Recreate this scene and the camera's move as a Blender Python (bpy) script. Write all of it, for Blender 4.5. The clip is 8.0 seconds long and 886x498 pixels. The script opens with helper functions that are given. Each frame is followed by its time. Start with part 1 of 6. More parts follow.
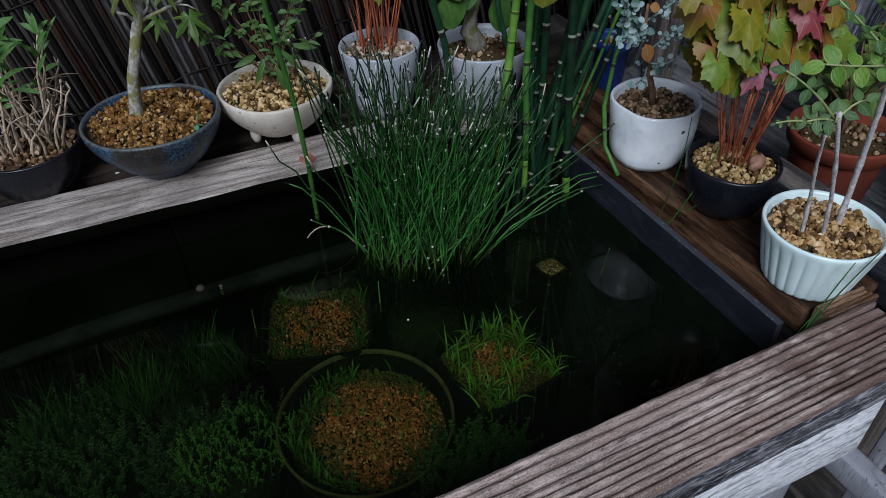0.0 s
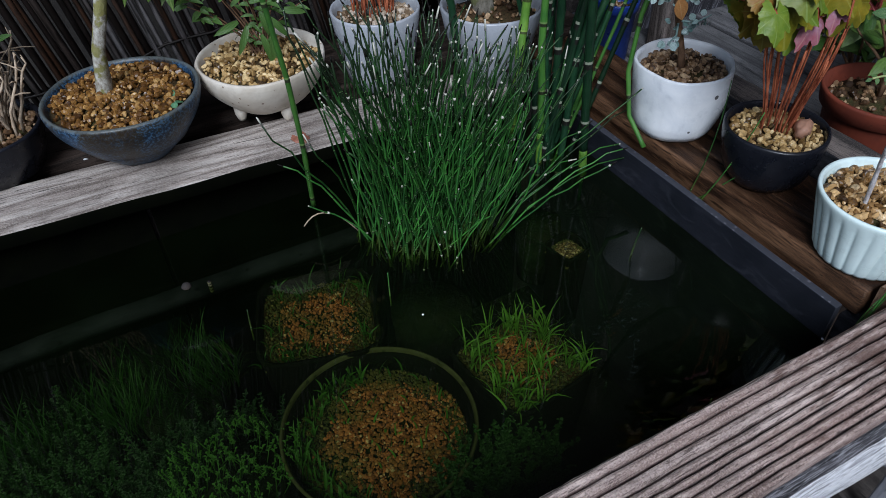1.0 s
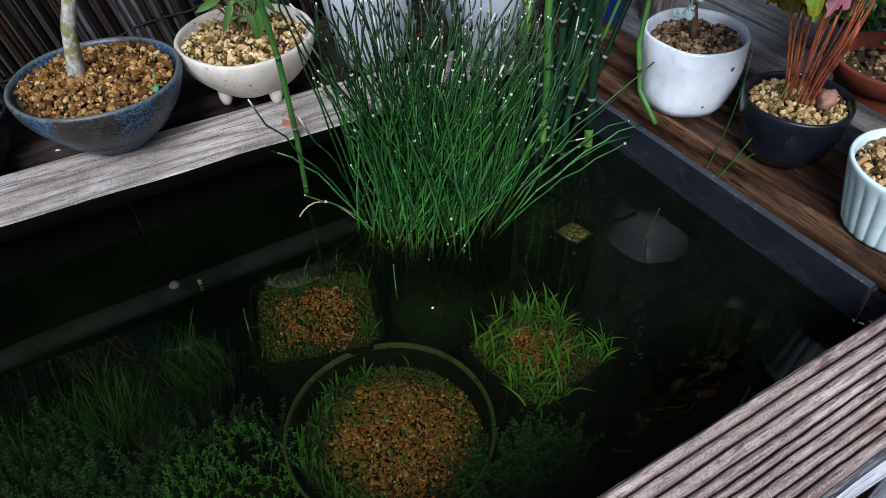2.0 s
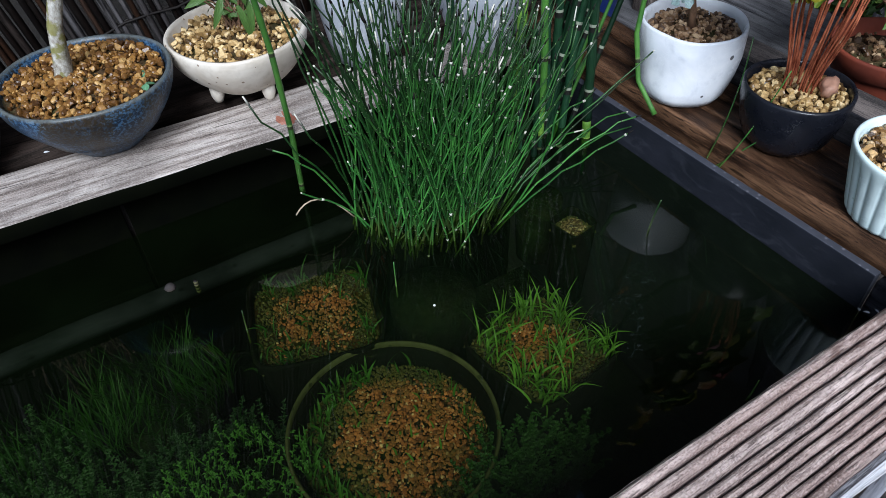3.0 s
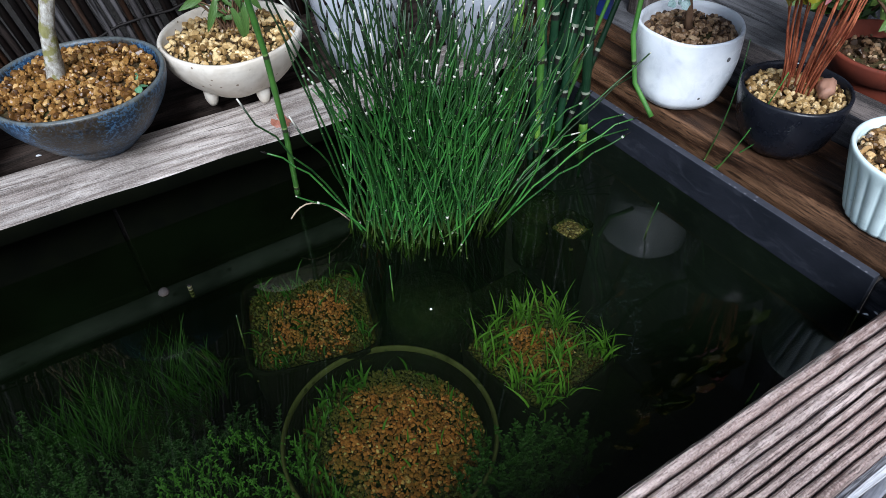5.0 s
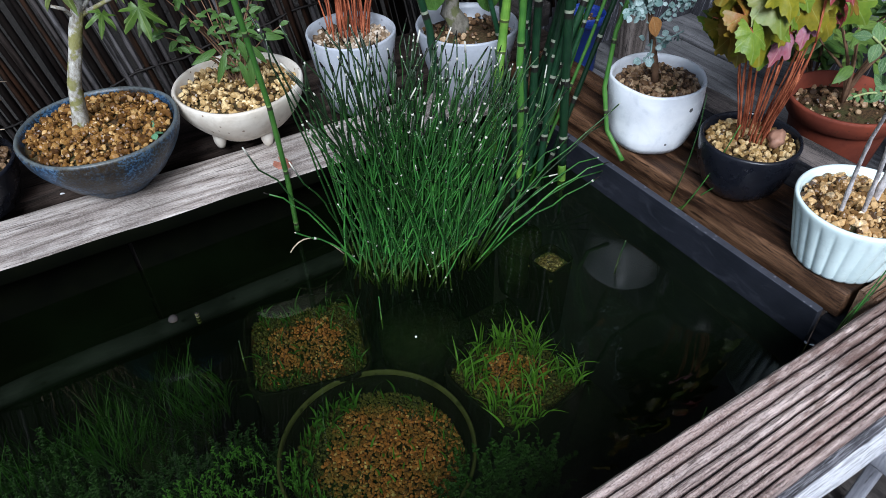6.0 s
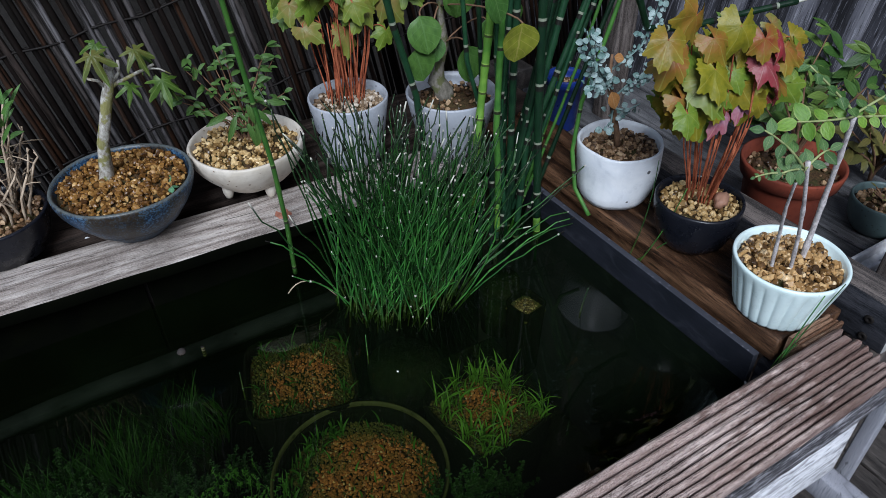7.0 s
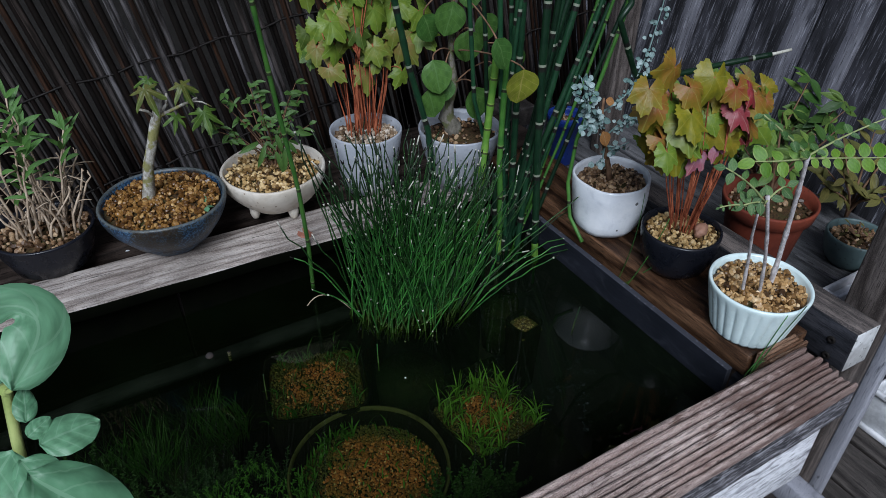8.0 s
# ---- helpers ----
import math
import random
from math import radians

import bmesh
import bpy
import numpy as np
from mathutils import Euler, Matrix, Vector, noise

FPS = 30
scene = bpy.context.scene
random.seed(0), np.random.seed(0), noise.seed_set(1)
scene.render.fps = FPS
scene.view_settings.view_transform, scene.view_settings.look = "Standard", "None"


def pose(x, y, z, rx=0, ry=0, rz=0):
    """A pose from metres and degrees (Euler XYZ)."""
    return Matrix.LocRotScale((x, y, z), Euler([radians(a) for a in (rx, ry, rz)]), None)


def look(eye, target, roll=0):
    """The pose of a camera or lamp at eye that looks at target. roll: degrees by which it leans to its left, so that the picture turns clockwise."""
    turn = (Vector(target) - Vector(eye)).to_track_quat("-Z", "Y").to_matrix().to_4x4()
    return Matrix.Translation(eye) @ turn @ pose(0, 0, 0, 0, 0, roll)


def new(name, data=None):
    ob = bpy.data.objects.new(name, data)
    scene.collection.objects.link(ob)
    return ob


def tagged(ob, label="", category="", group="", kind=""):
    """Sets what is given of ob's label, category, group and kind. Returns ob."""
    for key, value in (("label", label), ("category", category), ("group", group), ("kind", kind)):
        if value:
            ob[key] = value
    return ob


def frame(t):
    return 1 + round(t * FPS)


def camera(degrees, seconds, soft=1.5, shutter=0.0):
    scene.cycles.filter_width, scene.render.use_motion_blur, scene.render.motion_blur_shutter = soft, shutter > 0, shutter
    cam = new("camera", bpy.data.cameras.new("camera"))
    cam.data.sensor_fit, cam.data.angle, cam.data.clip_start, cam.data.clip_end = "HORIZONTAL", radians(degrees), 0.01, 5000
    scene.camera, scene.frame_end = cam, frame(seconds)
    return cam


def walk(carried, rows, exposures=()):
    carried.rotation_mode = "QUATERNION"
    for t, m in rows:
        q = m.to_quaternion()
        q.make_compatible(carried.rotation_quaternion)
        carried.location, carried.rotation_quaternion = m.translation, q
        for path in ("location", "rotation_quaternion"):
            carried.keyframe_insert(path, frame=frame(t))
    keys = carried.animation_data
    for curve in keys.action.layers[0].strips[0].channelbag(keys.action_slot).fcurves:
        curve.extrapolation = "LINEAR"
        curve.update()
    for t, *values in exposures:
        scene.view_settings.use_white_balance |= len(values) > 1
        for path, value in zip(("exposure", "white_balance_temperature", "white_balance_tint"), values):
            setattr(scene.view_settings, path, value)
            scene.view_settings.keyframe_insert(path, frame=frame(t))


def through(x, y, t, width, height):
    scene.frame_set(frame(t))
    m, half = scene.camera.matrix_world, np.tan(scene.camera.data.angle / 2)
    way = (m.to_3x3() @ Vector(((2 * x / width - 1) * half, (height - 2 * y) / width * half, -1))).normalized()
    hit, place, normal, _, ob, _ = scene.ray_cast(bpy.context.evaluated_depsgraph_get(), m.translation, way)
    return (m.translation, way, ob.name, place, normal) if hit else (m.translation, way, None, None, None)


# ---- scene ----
cam = camera(64.9, 8.0, soft=0.6)
PATH = [
    (0, (0.108, 0.065, 0.439), (0.744, 1.455, -0.851), -1.7),
    (0.5, (0.107, 0.096, 0.419), (0.762, 1.463, -0.886), -1.8),
    (1, (0.102, 0.125, 0.404), (0.78, 1.448, -0.934), -1.8),
    (1.5, (0.096, 0.147, 0.39), (0.805, 1.434, -0.967), -1.5),
    (3, (0.09, 0.171, 0.379), (0.835, 1.408, -1.004), -1.9),
    (3.5, (0.088, 0.172, 0.375), (0.84, 1.404, -1.009), -1.9),
    (4, (0.09, 0.176, 0.373), (0.842, 1.399, -1.019), -1.8),
    (4.2, (0.0905, 0.176, 0.373), (0.843, 1.397, -1.026), -1.8),
    (5.3, (0.091, 0.1685, 0.38), (0.851, 1.412, -0.984), -1.7),
    (5.5, (0.092, 0.162, 0.393), (0.852, 1.412, -0.971), -1.7),
    (6, (0.088, 0.139, 0.414), (0.862, 1.422, -0.91), -1.6),
    (6.5, (0.086, 0.118, 0.439), (0.871, 1.434, -0.846), -1.4),
    (7, (0.081, 0.09, 0.464), (0.883, 1.433, -0.782), -0.8),
    (7.5, (0.066, 0.064, 0.48), (0.884, 1.439, -0.72), -0.2),
    (8, (0.048, 0.041, 0.496), (0.871, 1.435, -0.679), 0.4),
]
EXPOSURE = [(0, -0.2), (1.0, 0.15), (1.5, 0.42), (3.5, 0.85), (5.5, 0.95), (6.5, 0.6), (7, 0.34), (8, 0.06)]
walk(cam, [(t, look(eye, target, roll)) for t, eye, target, roll in PATH], EXPOSURE)

# ---- light: a dull overcast sky over a fenced yard corner ----
world = bpy.data.worlds.new("overcast_sky")
scene.world = world
world.use_nodes = True
wn = world.node_tree.nodes
sky = wn.new("ShaderNodeTexSky")
sky.sky_type, sky.sun_disc = "NISHITA", False
sky.sun_elevation, sky.sun_rotation = radians(50), radians(200)
sky.air_density, sky.dust_density = 1.0, 1.5
wn["Background"].inputs["Strength"].default_value = 0.085
world.node_tree.links.new(sky.outputs[0], wn["Background"].inputs["Color"])
sun = new("sun", bpy.data.lights.new("sun", "SUN"))
sun.data.energy, sun.data.angle, sun.data.color = 2.8, radians(24), (0.86, 0.95, 1.09)
sun.matrix_world = look((-1.15, -1.65, 2.6), (0.3, 0.5, 0))
# ---- mesh helpers ----
class Shape:
    """Collects points, faces, their uv (metres or leaf units) and material slots for one mesh."""

    def __init__(self):
        self.v, self.f, self.uv, self.m = [], [], [], []

    def add(self, verts, faces, uvs=None, slot=0):
        k = len(self.v)
        self.v += [tuple(p) for p in verts]
        self.uv += [tuple(q) for q in uvs] if uvs is not None else [(p[0], p[1]) for p in verts]
        self.f += [tuple(i + k for i in q) for q in faces]
        self.m += [slot] * len(faces)

    def tube(self, pts, radii, sides=6, slot=0, cap=True, v0=0.0):
        pts = [Vector(p) for p in pts]
        if not hasattr(radii, "__len__"):
            radii = [radii] * len(pts)
        verts, uvs, faces, length = [], [], [], v0
        side = None
        for i, p in enumerate(pts):
            d = (pts[min(i + 1, len(pts) - 1)] - pts[max(i - 1, 0)]).normalized()
            if side is None:
                side = d.orthogonal().normalized()
            side = (side - d * side.dot(d)).normalized()
            other = d.cross(side)
            if i:
                length += (p - pts[i - 1]).length
            for j in range(sides):
                a = 2 * math.pi * j / sides
                verts.append(p + (side * math.cos(a) + other * math.sin(a)) * radii[i])
                uvs.append((j / sides, length))
        n = len(pts)
        for i in range(n - 1):
            for j in range(sides):
                k = (j + 1) % sides
                faces.append((i * sides + j, i * sides + k, (i + 1) * sides + k, (i + 1) * sides + j))
        if cap:
            faces.append(tuple(reversed(range(sides))))
            faces.append(tuple((n - 1) * sides + j for j in range(sides)))
        self.add(verts, faces, uvs, slot)

    def mesh(self, name, *mats, smooth=True):
        me = bpy.data.meshes.new(name)
        me.from_pydata(self.v, [], self.f)
        for m in mats:
            me.materials.append(m)
        layer = me.uv_layers.new(name="uv")
        loops = np.empty(len(me.loops), dtype=np.int32)
        me.loops.foreach_get("vertex_index", loops)
        layer.data.foreach_set("uv", np.array(self.uv, dtype=np.float32)[loops].ravel())
        me.polygons.foreach_set("material_index", np.array(self.m, dtype=np.int32))
        me.polygons.foreach_set("use_smooth", np.full(len(me.polygons), smooth))
        me.update()
        return me


def under(ob, parent):
    if parent is not None:
        ob.parent = parent
    return ob


def part(name, shape, material, parent=None, label="", smooth=True, kind=""):
    """One mesh object from a Shape or a bmesh, under a thing or a part."""
    if isinstance(shape, Shape):
        mats = material if isinstance(material, (list, tuple)) else [material]
        me = shape.mesh(name, *mats, smooth=smooth)
    else:
        me = bpy.data.meshes.new(name)
        shape.to_mesh(me)
        shape.free()
        me.materials.append(material)
        me.polygons.foreach_set("use_smooth", np.full(len(me.polygons), smooth))
    return tagged(under(new(name, me), parent), label=label, kind=kind)


def piece(name, me, parent, m):
    """One more object on a shared mesh."""
    ob = under(new(name, me), parent)
    ob.matrix_basis = m
    return ob


def thing(name, at, label, category, group="", kind=""):
    ob = new(name)
    ob.empty_display_size = 0.02
    ob.location = at
    return tagged(ob, label, category, group, kind)


def box_bm(size, bevel=0.002, cuts=0, jitter=0.0, seed=0, centre=(0, 0, 0)):
    """A bevelled, slightly uneven box round centre."""
    bm = bmesh.new()
    bmesh.ops.create_cube(bm, size=1)
    for v in bm.verts:
        v.co = Vector(v.co[i] * size[i] + centre[i] for i in range(3))
    if cuts:
        axis = max(range(3), key=lambda i: size[i])
        es = [e for e in bm.edges if abs((e.verts[0].co - e.verts[1].co)[axis]) > size[axis] * 0.5]
        bmesh.ops.subdivide_edges(bm, edges=es, cuts=cuts)
    if bevel:
        sharp = [e for e in bm.edges if len(e.link_faces) == 2 and e.calc_face_angle(0) > 0.7]
        bmesh.ops.bevel(bm, geom=sharp, offset=bevel, segments=2, affect="EDGES", profile=0.5)
    if jitter:
        for v in bm.verts:
            v.co += noise.noise_vector(v.co * 14 + Vector((seed * 7.1, 0, 0))) * jitter
    return bm


def lathe(shape, profile, sides=64, flute=0.0, flutes=0, wobble=0.0, seed=0, slot=0, cap=True):
    """Revolves (radius, height) pairs round z; flutes wave the wall where the third value asks."""
    verts, uvs, faces = [], [], []
    for i, row in enumerate(profile):
        r, z = row[0], row[1]
        amount = row[2] if len(row) > 2 else 0
        for j in range(sides):
            a = 2 * math.pi * j / sides
            q = r
            if flutes:
                q += amount * flute * (abs(math.sin(a * flutes / 2)) ** 0.7 - 0.7)
            if wobble:
                q += wobble * noise.noise((math.cos(a) * 1.3 + seed, math.sin(a) * 1.3, z * 25)) * min(1, r / 0.02)
            verts.append((q * math.cos(a), q * math.sin(a), z))
            uvs.append((j / sides, i / len(profile)))
    n = len(profile)
    for i in range(n - 1):
        for j in range(sides):
            k = (j + 1) % sides
            faces.append((i * sides + j, i * sides + k, (i + 1) * sides + k, (i + 1) * sides + j))
    if cap:
        faces.append(tuple(reversed(range(sides))))
        faces.append(tuple((n - 1) * sides + j for j in range(sides)))
    shape.add(verts, faces, uvs, slot)


def ball(divisions):
    bm = bmesh.new()
    bmesh.ops.create_icosphere(bm, subdivisions=divisions, radius=1.0)
    v, f = np.array([v.co[:] for v in bm.verts]), np.array([[v.index for v in f.verts] for f in bm.faces])
    bm.free()
    return v, f


COARSE, FINE = ball(1), ball(2)


def stones(name, places, sizes, material, parent, seed=0, label="", form=COARSE):
    """Many small angular stones joined into one mesh: balls with a few sides knocked flat."""
    rng = np.random.RandomState(seed)
    n = len(places)
    bv, bf = form
    vs, fs = [], []
    for i in range(n):
        q = bv * (1 + rng.uniform(-0.14, 0.10, (len(bv), 1)))
        for _ in range(5):
            d = rng.normal(size=3)
            d /= np.linalg.norm(d)
            over = np.maximum(q @ d - rng.uniform(0.45, 0.8), 0)
            q = q - over[:, None] * d
        q = q * rng.uniform(0.75, 1.35, 3) * sizes[i]
        m = np.array(Euler(rng.uniform(0, 6.28, 3)).to_matrix())
        vs.append(q @ m.T + np.array(places[i]))
        fs.append(bf + i * len(bv))
    me = bpy.data.meshes.new(name)
    me.from_pydata(np.concatenate(vs).tolist(), [], np.concatenate(fs).tolist())
    me.materials.append(material)
    ob = under(new(name, me), parent)
    return tagged(ob, label=label, kind="stuff")


def in_disc(n, radius, rng, z, dome=0.0, lift=0.002):
    out = []
    for _ in range(n):
        r, a = radius * math.sqrt(rng.uniform(0, 1)), rng.uniform(0, 6.2832)
        out.append((r * math.cos(a), r * math.sin(a), z + dome * (1 - (r / radius) ** 2) + rng.uniform(-lift, lift)))
    return out


def bezier(a, b, c, d, n=8):
    a, b, c, d = Vector(a), Vector(b), Vector(c), Vector(d)
    return [a * (1 - t) ** 3 + b * 3 * t * (1 - t) ** 2 + c * 3 * t * t * (1 - t) + d * t ** 3 for t in (i / n for i in range(n + 1))]


def blade(shape, base, tip, width, sag=(0, 0, 0), n=5, slot=0, up=None):
    """A narrow leaf or grass blade from base to tip, bent by sag, folded along its middle."""
    base, tip, sag = Vector(base), Vector(tip), Vector(sag)
    d = (tip - base).normalized()
    side = d.cross(Vector(up) if up else Vector((0.3, -0.5, 0.8))).normalized()
    lift = side.cross(d)
    verts, uvs, faces = [], [], []
    for i in range(n + 1):
        t = i / n
        p = base.lerp(tip, t) + sag * (4 * t * (1 - t))
        w = width * max(0.04, math.sin(math.pi * min(1, 0.12 + 0.88 * t)) ** 0.8)
        verts += [p - side * w + lift * w * 0.3, p, p + side * w + lift * w * 0.3]
        uvs += [(-1, t), (0, t), (1, t)]
    for i in range(n):
        k = i * 3
        faces += [(k, k + 1, k + 4, k + 3), (k + 1, k + 2, k + 5, k + 4)]
    shape.add(verts, faces, uvs, slot)


def ovate_mesh(name, mat, length=1.0, width=0.6, curl=0.15, fold=0.12, round_tip=False, n=9, seed=0, wave=0.03):
    """A leaf along +y with its blade facing +z, stalk at the origin, thin but solid."""
    s = Shape()
    cols = (-1, -0.55, 0, 0.55, 1)
    top, uvs = [], []
    for i in range(n + 1):
        t = i / n
        w = width * 0.5 * (math.sin(math.pi * t ** 0.85) ** (0.62 if round_tip else 0.9) if 0 < t < 1 else 0.02)
        for c in cols:
            z = -curl * t * t * length + fold * abs(c) * w - 0.5 * fold * w + wave * length * noise.noise((c * 1.5, t * 4, seed))
            top.append((c * w * length, t * length, z))
            uvs.append((c, t))
    faces = []
    k = len(cols)
    for i in range(n):
        for j in range(k - 1):
            faces.append((i * k + j, i * k + j + 1, (i + 1) * k + j + 1, (i + 1) * k + j))
    s.add(top, faces, uvs)
    low = [(x, y, z - 0.012 * length) for x, y, z in top]
    s.add(low, [tuple(reversed(f)) for f in faces], uvs)
    return s.mesh(name, mat)


def lobed_mesh(name, mat, lobes, droop=0.25, seed=0, tooth=0.07, core=0.60):
    """A palmate leaf: lobes are (angle, reach, sharpness); the stalk joins at the origin, +y is the middle lobe."""
    s = Shape()
    n = 60
    ring = []
    for i in range(n + 1):
        a = -2.75 + 5.5 * i / n
        r = core
        for la, reach, sharp in lobes:
            r = max(r, reach * max(0.0, 1 - abs(a - radians(la)) / sharp) ** 0.75)
        r *= 1 + tooth * (1.8 * noise.noise((i * 0.30, seed * 3.1, 0.5)) + 0.7 * math.sin(i * 1.9 + seed) + 0.5 * noise.noise((i * 1.3, seed, 2.5)))
        ring.append((a, r))
    verts, uvs = [(0, 0, 0)], [(0, 0)]
    for f in (0.35, 0.7, 1.0):
        for a, r in ring:
            x, y = math.sin(a) * r * f, math.cos(a) * r * f
            z = -droop * (r * f) ** 2 + 0.16 * noise.noise((x * 1.9, y * 1.9, seed * 1.7)) - 0.07 * abs(math.sin(a * 2.2)) * r * f
            verts.append((x, y, z))
            uvs.append((x, y))
    m = n + 1
    faces = [(0, 1 + i + 1, 1 + i) for i in range(n)]
    for k in range(2):
        for i in range(n):
            a = 1 + k * m + i
            faces.append((a, a + 1, a + m + 1, a + m))
    s.add(verts, faces, uvs)
    s.add([(x, y, z - 0.012) for x, y, z in verts], [tuple(reversed(f)) for f in faces], uvs)
    return s.mesh(name, mat)


def facing(at, normal, up, size):
    """A pose for a leaf: +z towards normal, +y along up, scaled."""
    z = Vector(normal).normalized()
    y = (Vector(up) - z * Vector(up).dot(z)).normalized()
    x = y.cross(z)
    return Matrix.Translation(at) @ Matrix((x, y, z)).transposed().to_4x4() @ Matrix.Diagonal((size, size, size, 1))
# ---- materials ----
class Mat:
    """A node material built up step by step on one Principled BSDF."""

    def __init__(self, name, rough=0.6, spec=0.4, metal=0.0):
        self.m = bpy.data.materials.new(name)
        self.m.use_nodes = True
        self.t = self.m.node_tree
        self.p = self.t.nodes["Principled BSDF"]
        self.set("Roughness", rough), self.set("Specular IOR Level", spec), self.set("Metallic", metal)

    def set(self, key, value):
        self.p.inputs[key].default_value = value

    def node(self, kind, **inputs):
        n = self.t.nodes.new(kind)
        for k, v in inputs.items():
            self.feed(n.inputs[k.replace("_", " ")], v)
        return n

    def feed(self, socket, v):
        if isinstance(v, bpy.types.NodeSocket):
            self.t.links.new(v, socket)
        else:
            socket.default_value = v

    def coords(self, scale=(1, 1, 1), kind="Object"):
        c = self.t.nodes.new("ShaderNodeTexCoord")
        mp = self.t.nodes.new("ShaderNodeMapping")
        mp.inputs["Scale"].default_value = scale
        self.t.links.new(c.outputs[kind], mp.inputs["Vector"])
        return mp.outputs["Vector"]

    def noise(self, scale, detail=4.0, stretch=(1, 1, 1), kind="Object", rough=0.55, distort=0.0):
        n = self.node("ShaderNodeTexNoise", Vector=self.coords(stretch, kind), Scale=scale, Detail=detail, Roughness=rough, Distortion=distort)
        return n.outputs["Fac"]

    def dots(self, scale, size, share=0.5, stretch=(1, 1, 1)):
        """Scattered round specks: 1 inside, 0 outside; share of the cells that hold one."""
        v = self.node("ShaderNodeTexVoronoi", Vector=self.coords(stretch), Scale=scale)
        r = self.split(v.outputs["Color"])[0]
        near = self.math("LESS_THAN", v.outputs["Distance"], self.math("MULTIPLY", r, size))
        return self.math("MULTIPLY", near, self.math("GREATER_THAN", r, 1 - share))

    def ramp(self, fac, stops):
        r = self.t.nodes.new("ShaderNodeValToRGB")
        e = r.color_ramp.elements
        while len(e) < len(stops):
            e.new(0.5)
        for el, (pos, col) in zip(e, stops):
            el.position, el.color = pos, (*col, 1) if len(col) == 3 else col
        self.feed(r.inputs["Fac"], fac)
        return r.outputs["Color"]

    def grey(self, fac, lo, hi, a=0.0, b=1.0):
        r = self.node("ShaderNodeMapRange", Value=fac)
        for k, v in (("From Min", lo), ("From Max", hi), ("To Min", a), ("To Max", b)):
            r.inputs[k].default_value = v
        return r.outputs["Result"]

    def mix(self, fac, a, b, mode="MIX"):
        n = self.t.nodes.new("ShaderNodeMix")
        n.data_type, n.blend_type = "RGBA", mode
        self.feed(n.inputs[0], fac)
        for s, v in ((n.inputs[6], a), (n.inputs[7], b)):
            self.feed(s, (*v, 1) if isinstance(v, tuple) and len(v) == 3 else v)
        return n.outputs[2]

    def math(self, op, a, b=0.0):
        n = self.t.nodes.new("ShaderNodeMath")
        n.operation = op
        self.feed(n.inputs[0], a), self.feed(n.inputs[1], b)
        return n.outputs[0]

    def random(self):
        return self.t.nodes.new("ShaderNodeObjectInfo").outputs["Random"]

    def island(self):
        return self.t.nodes.new("ShaderNodeNewGeometry").outputs["Random Per Island"]

    def split(self, vec):
        n = self.node("ShaderNodeSeparateXYZ", Vector=vec)
        return n.outputs

    def colour(self, c):
        self.feed(self.p.inputs["Base Color"], (*c, 1) if isinstance(c, tuple) else c)
        return self

    def rough(self, v):
        self.feed(self.p.inputs["Roughness"], v)
        return self

    def bump(self, fac, strength=0.3, distance=0.001):
        n = self.node("ShaderNodeBump", Height=fac, Strength=strength, Distance=distance)
        old = self.p.inputs["Normal"].links
        if old:
            self.t.links.new(old[0].from_socket, n.inputs["Normal"])
        self.t.links.new(n.outputs["Normal"], self.p.inputs["Normal"])
        return self


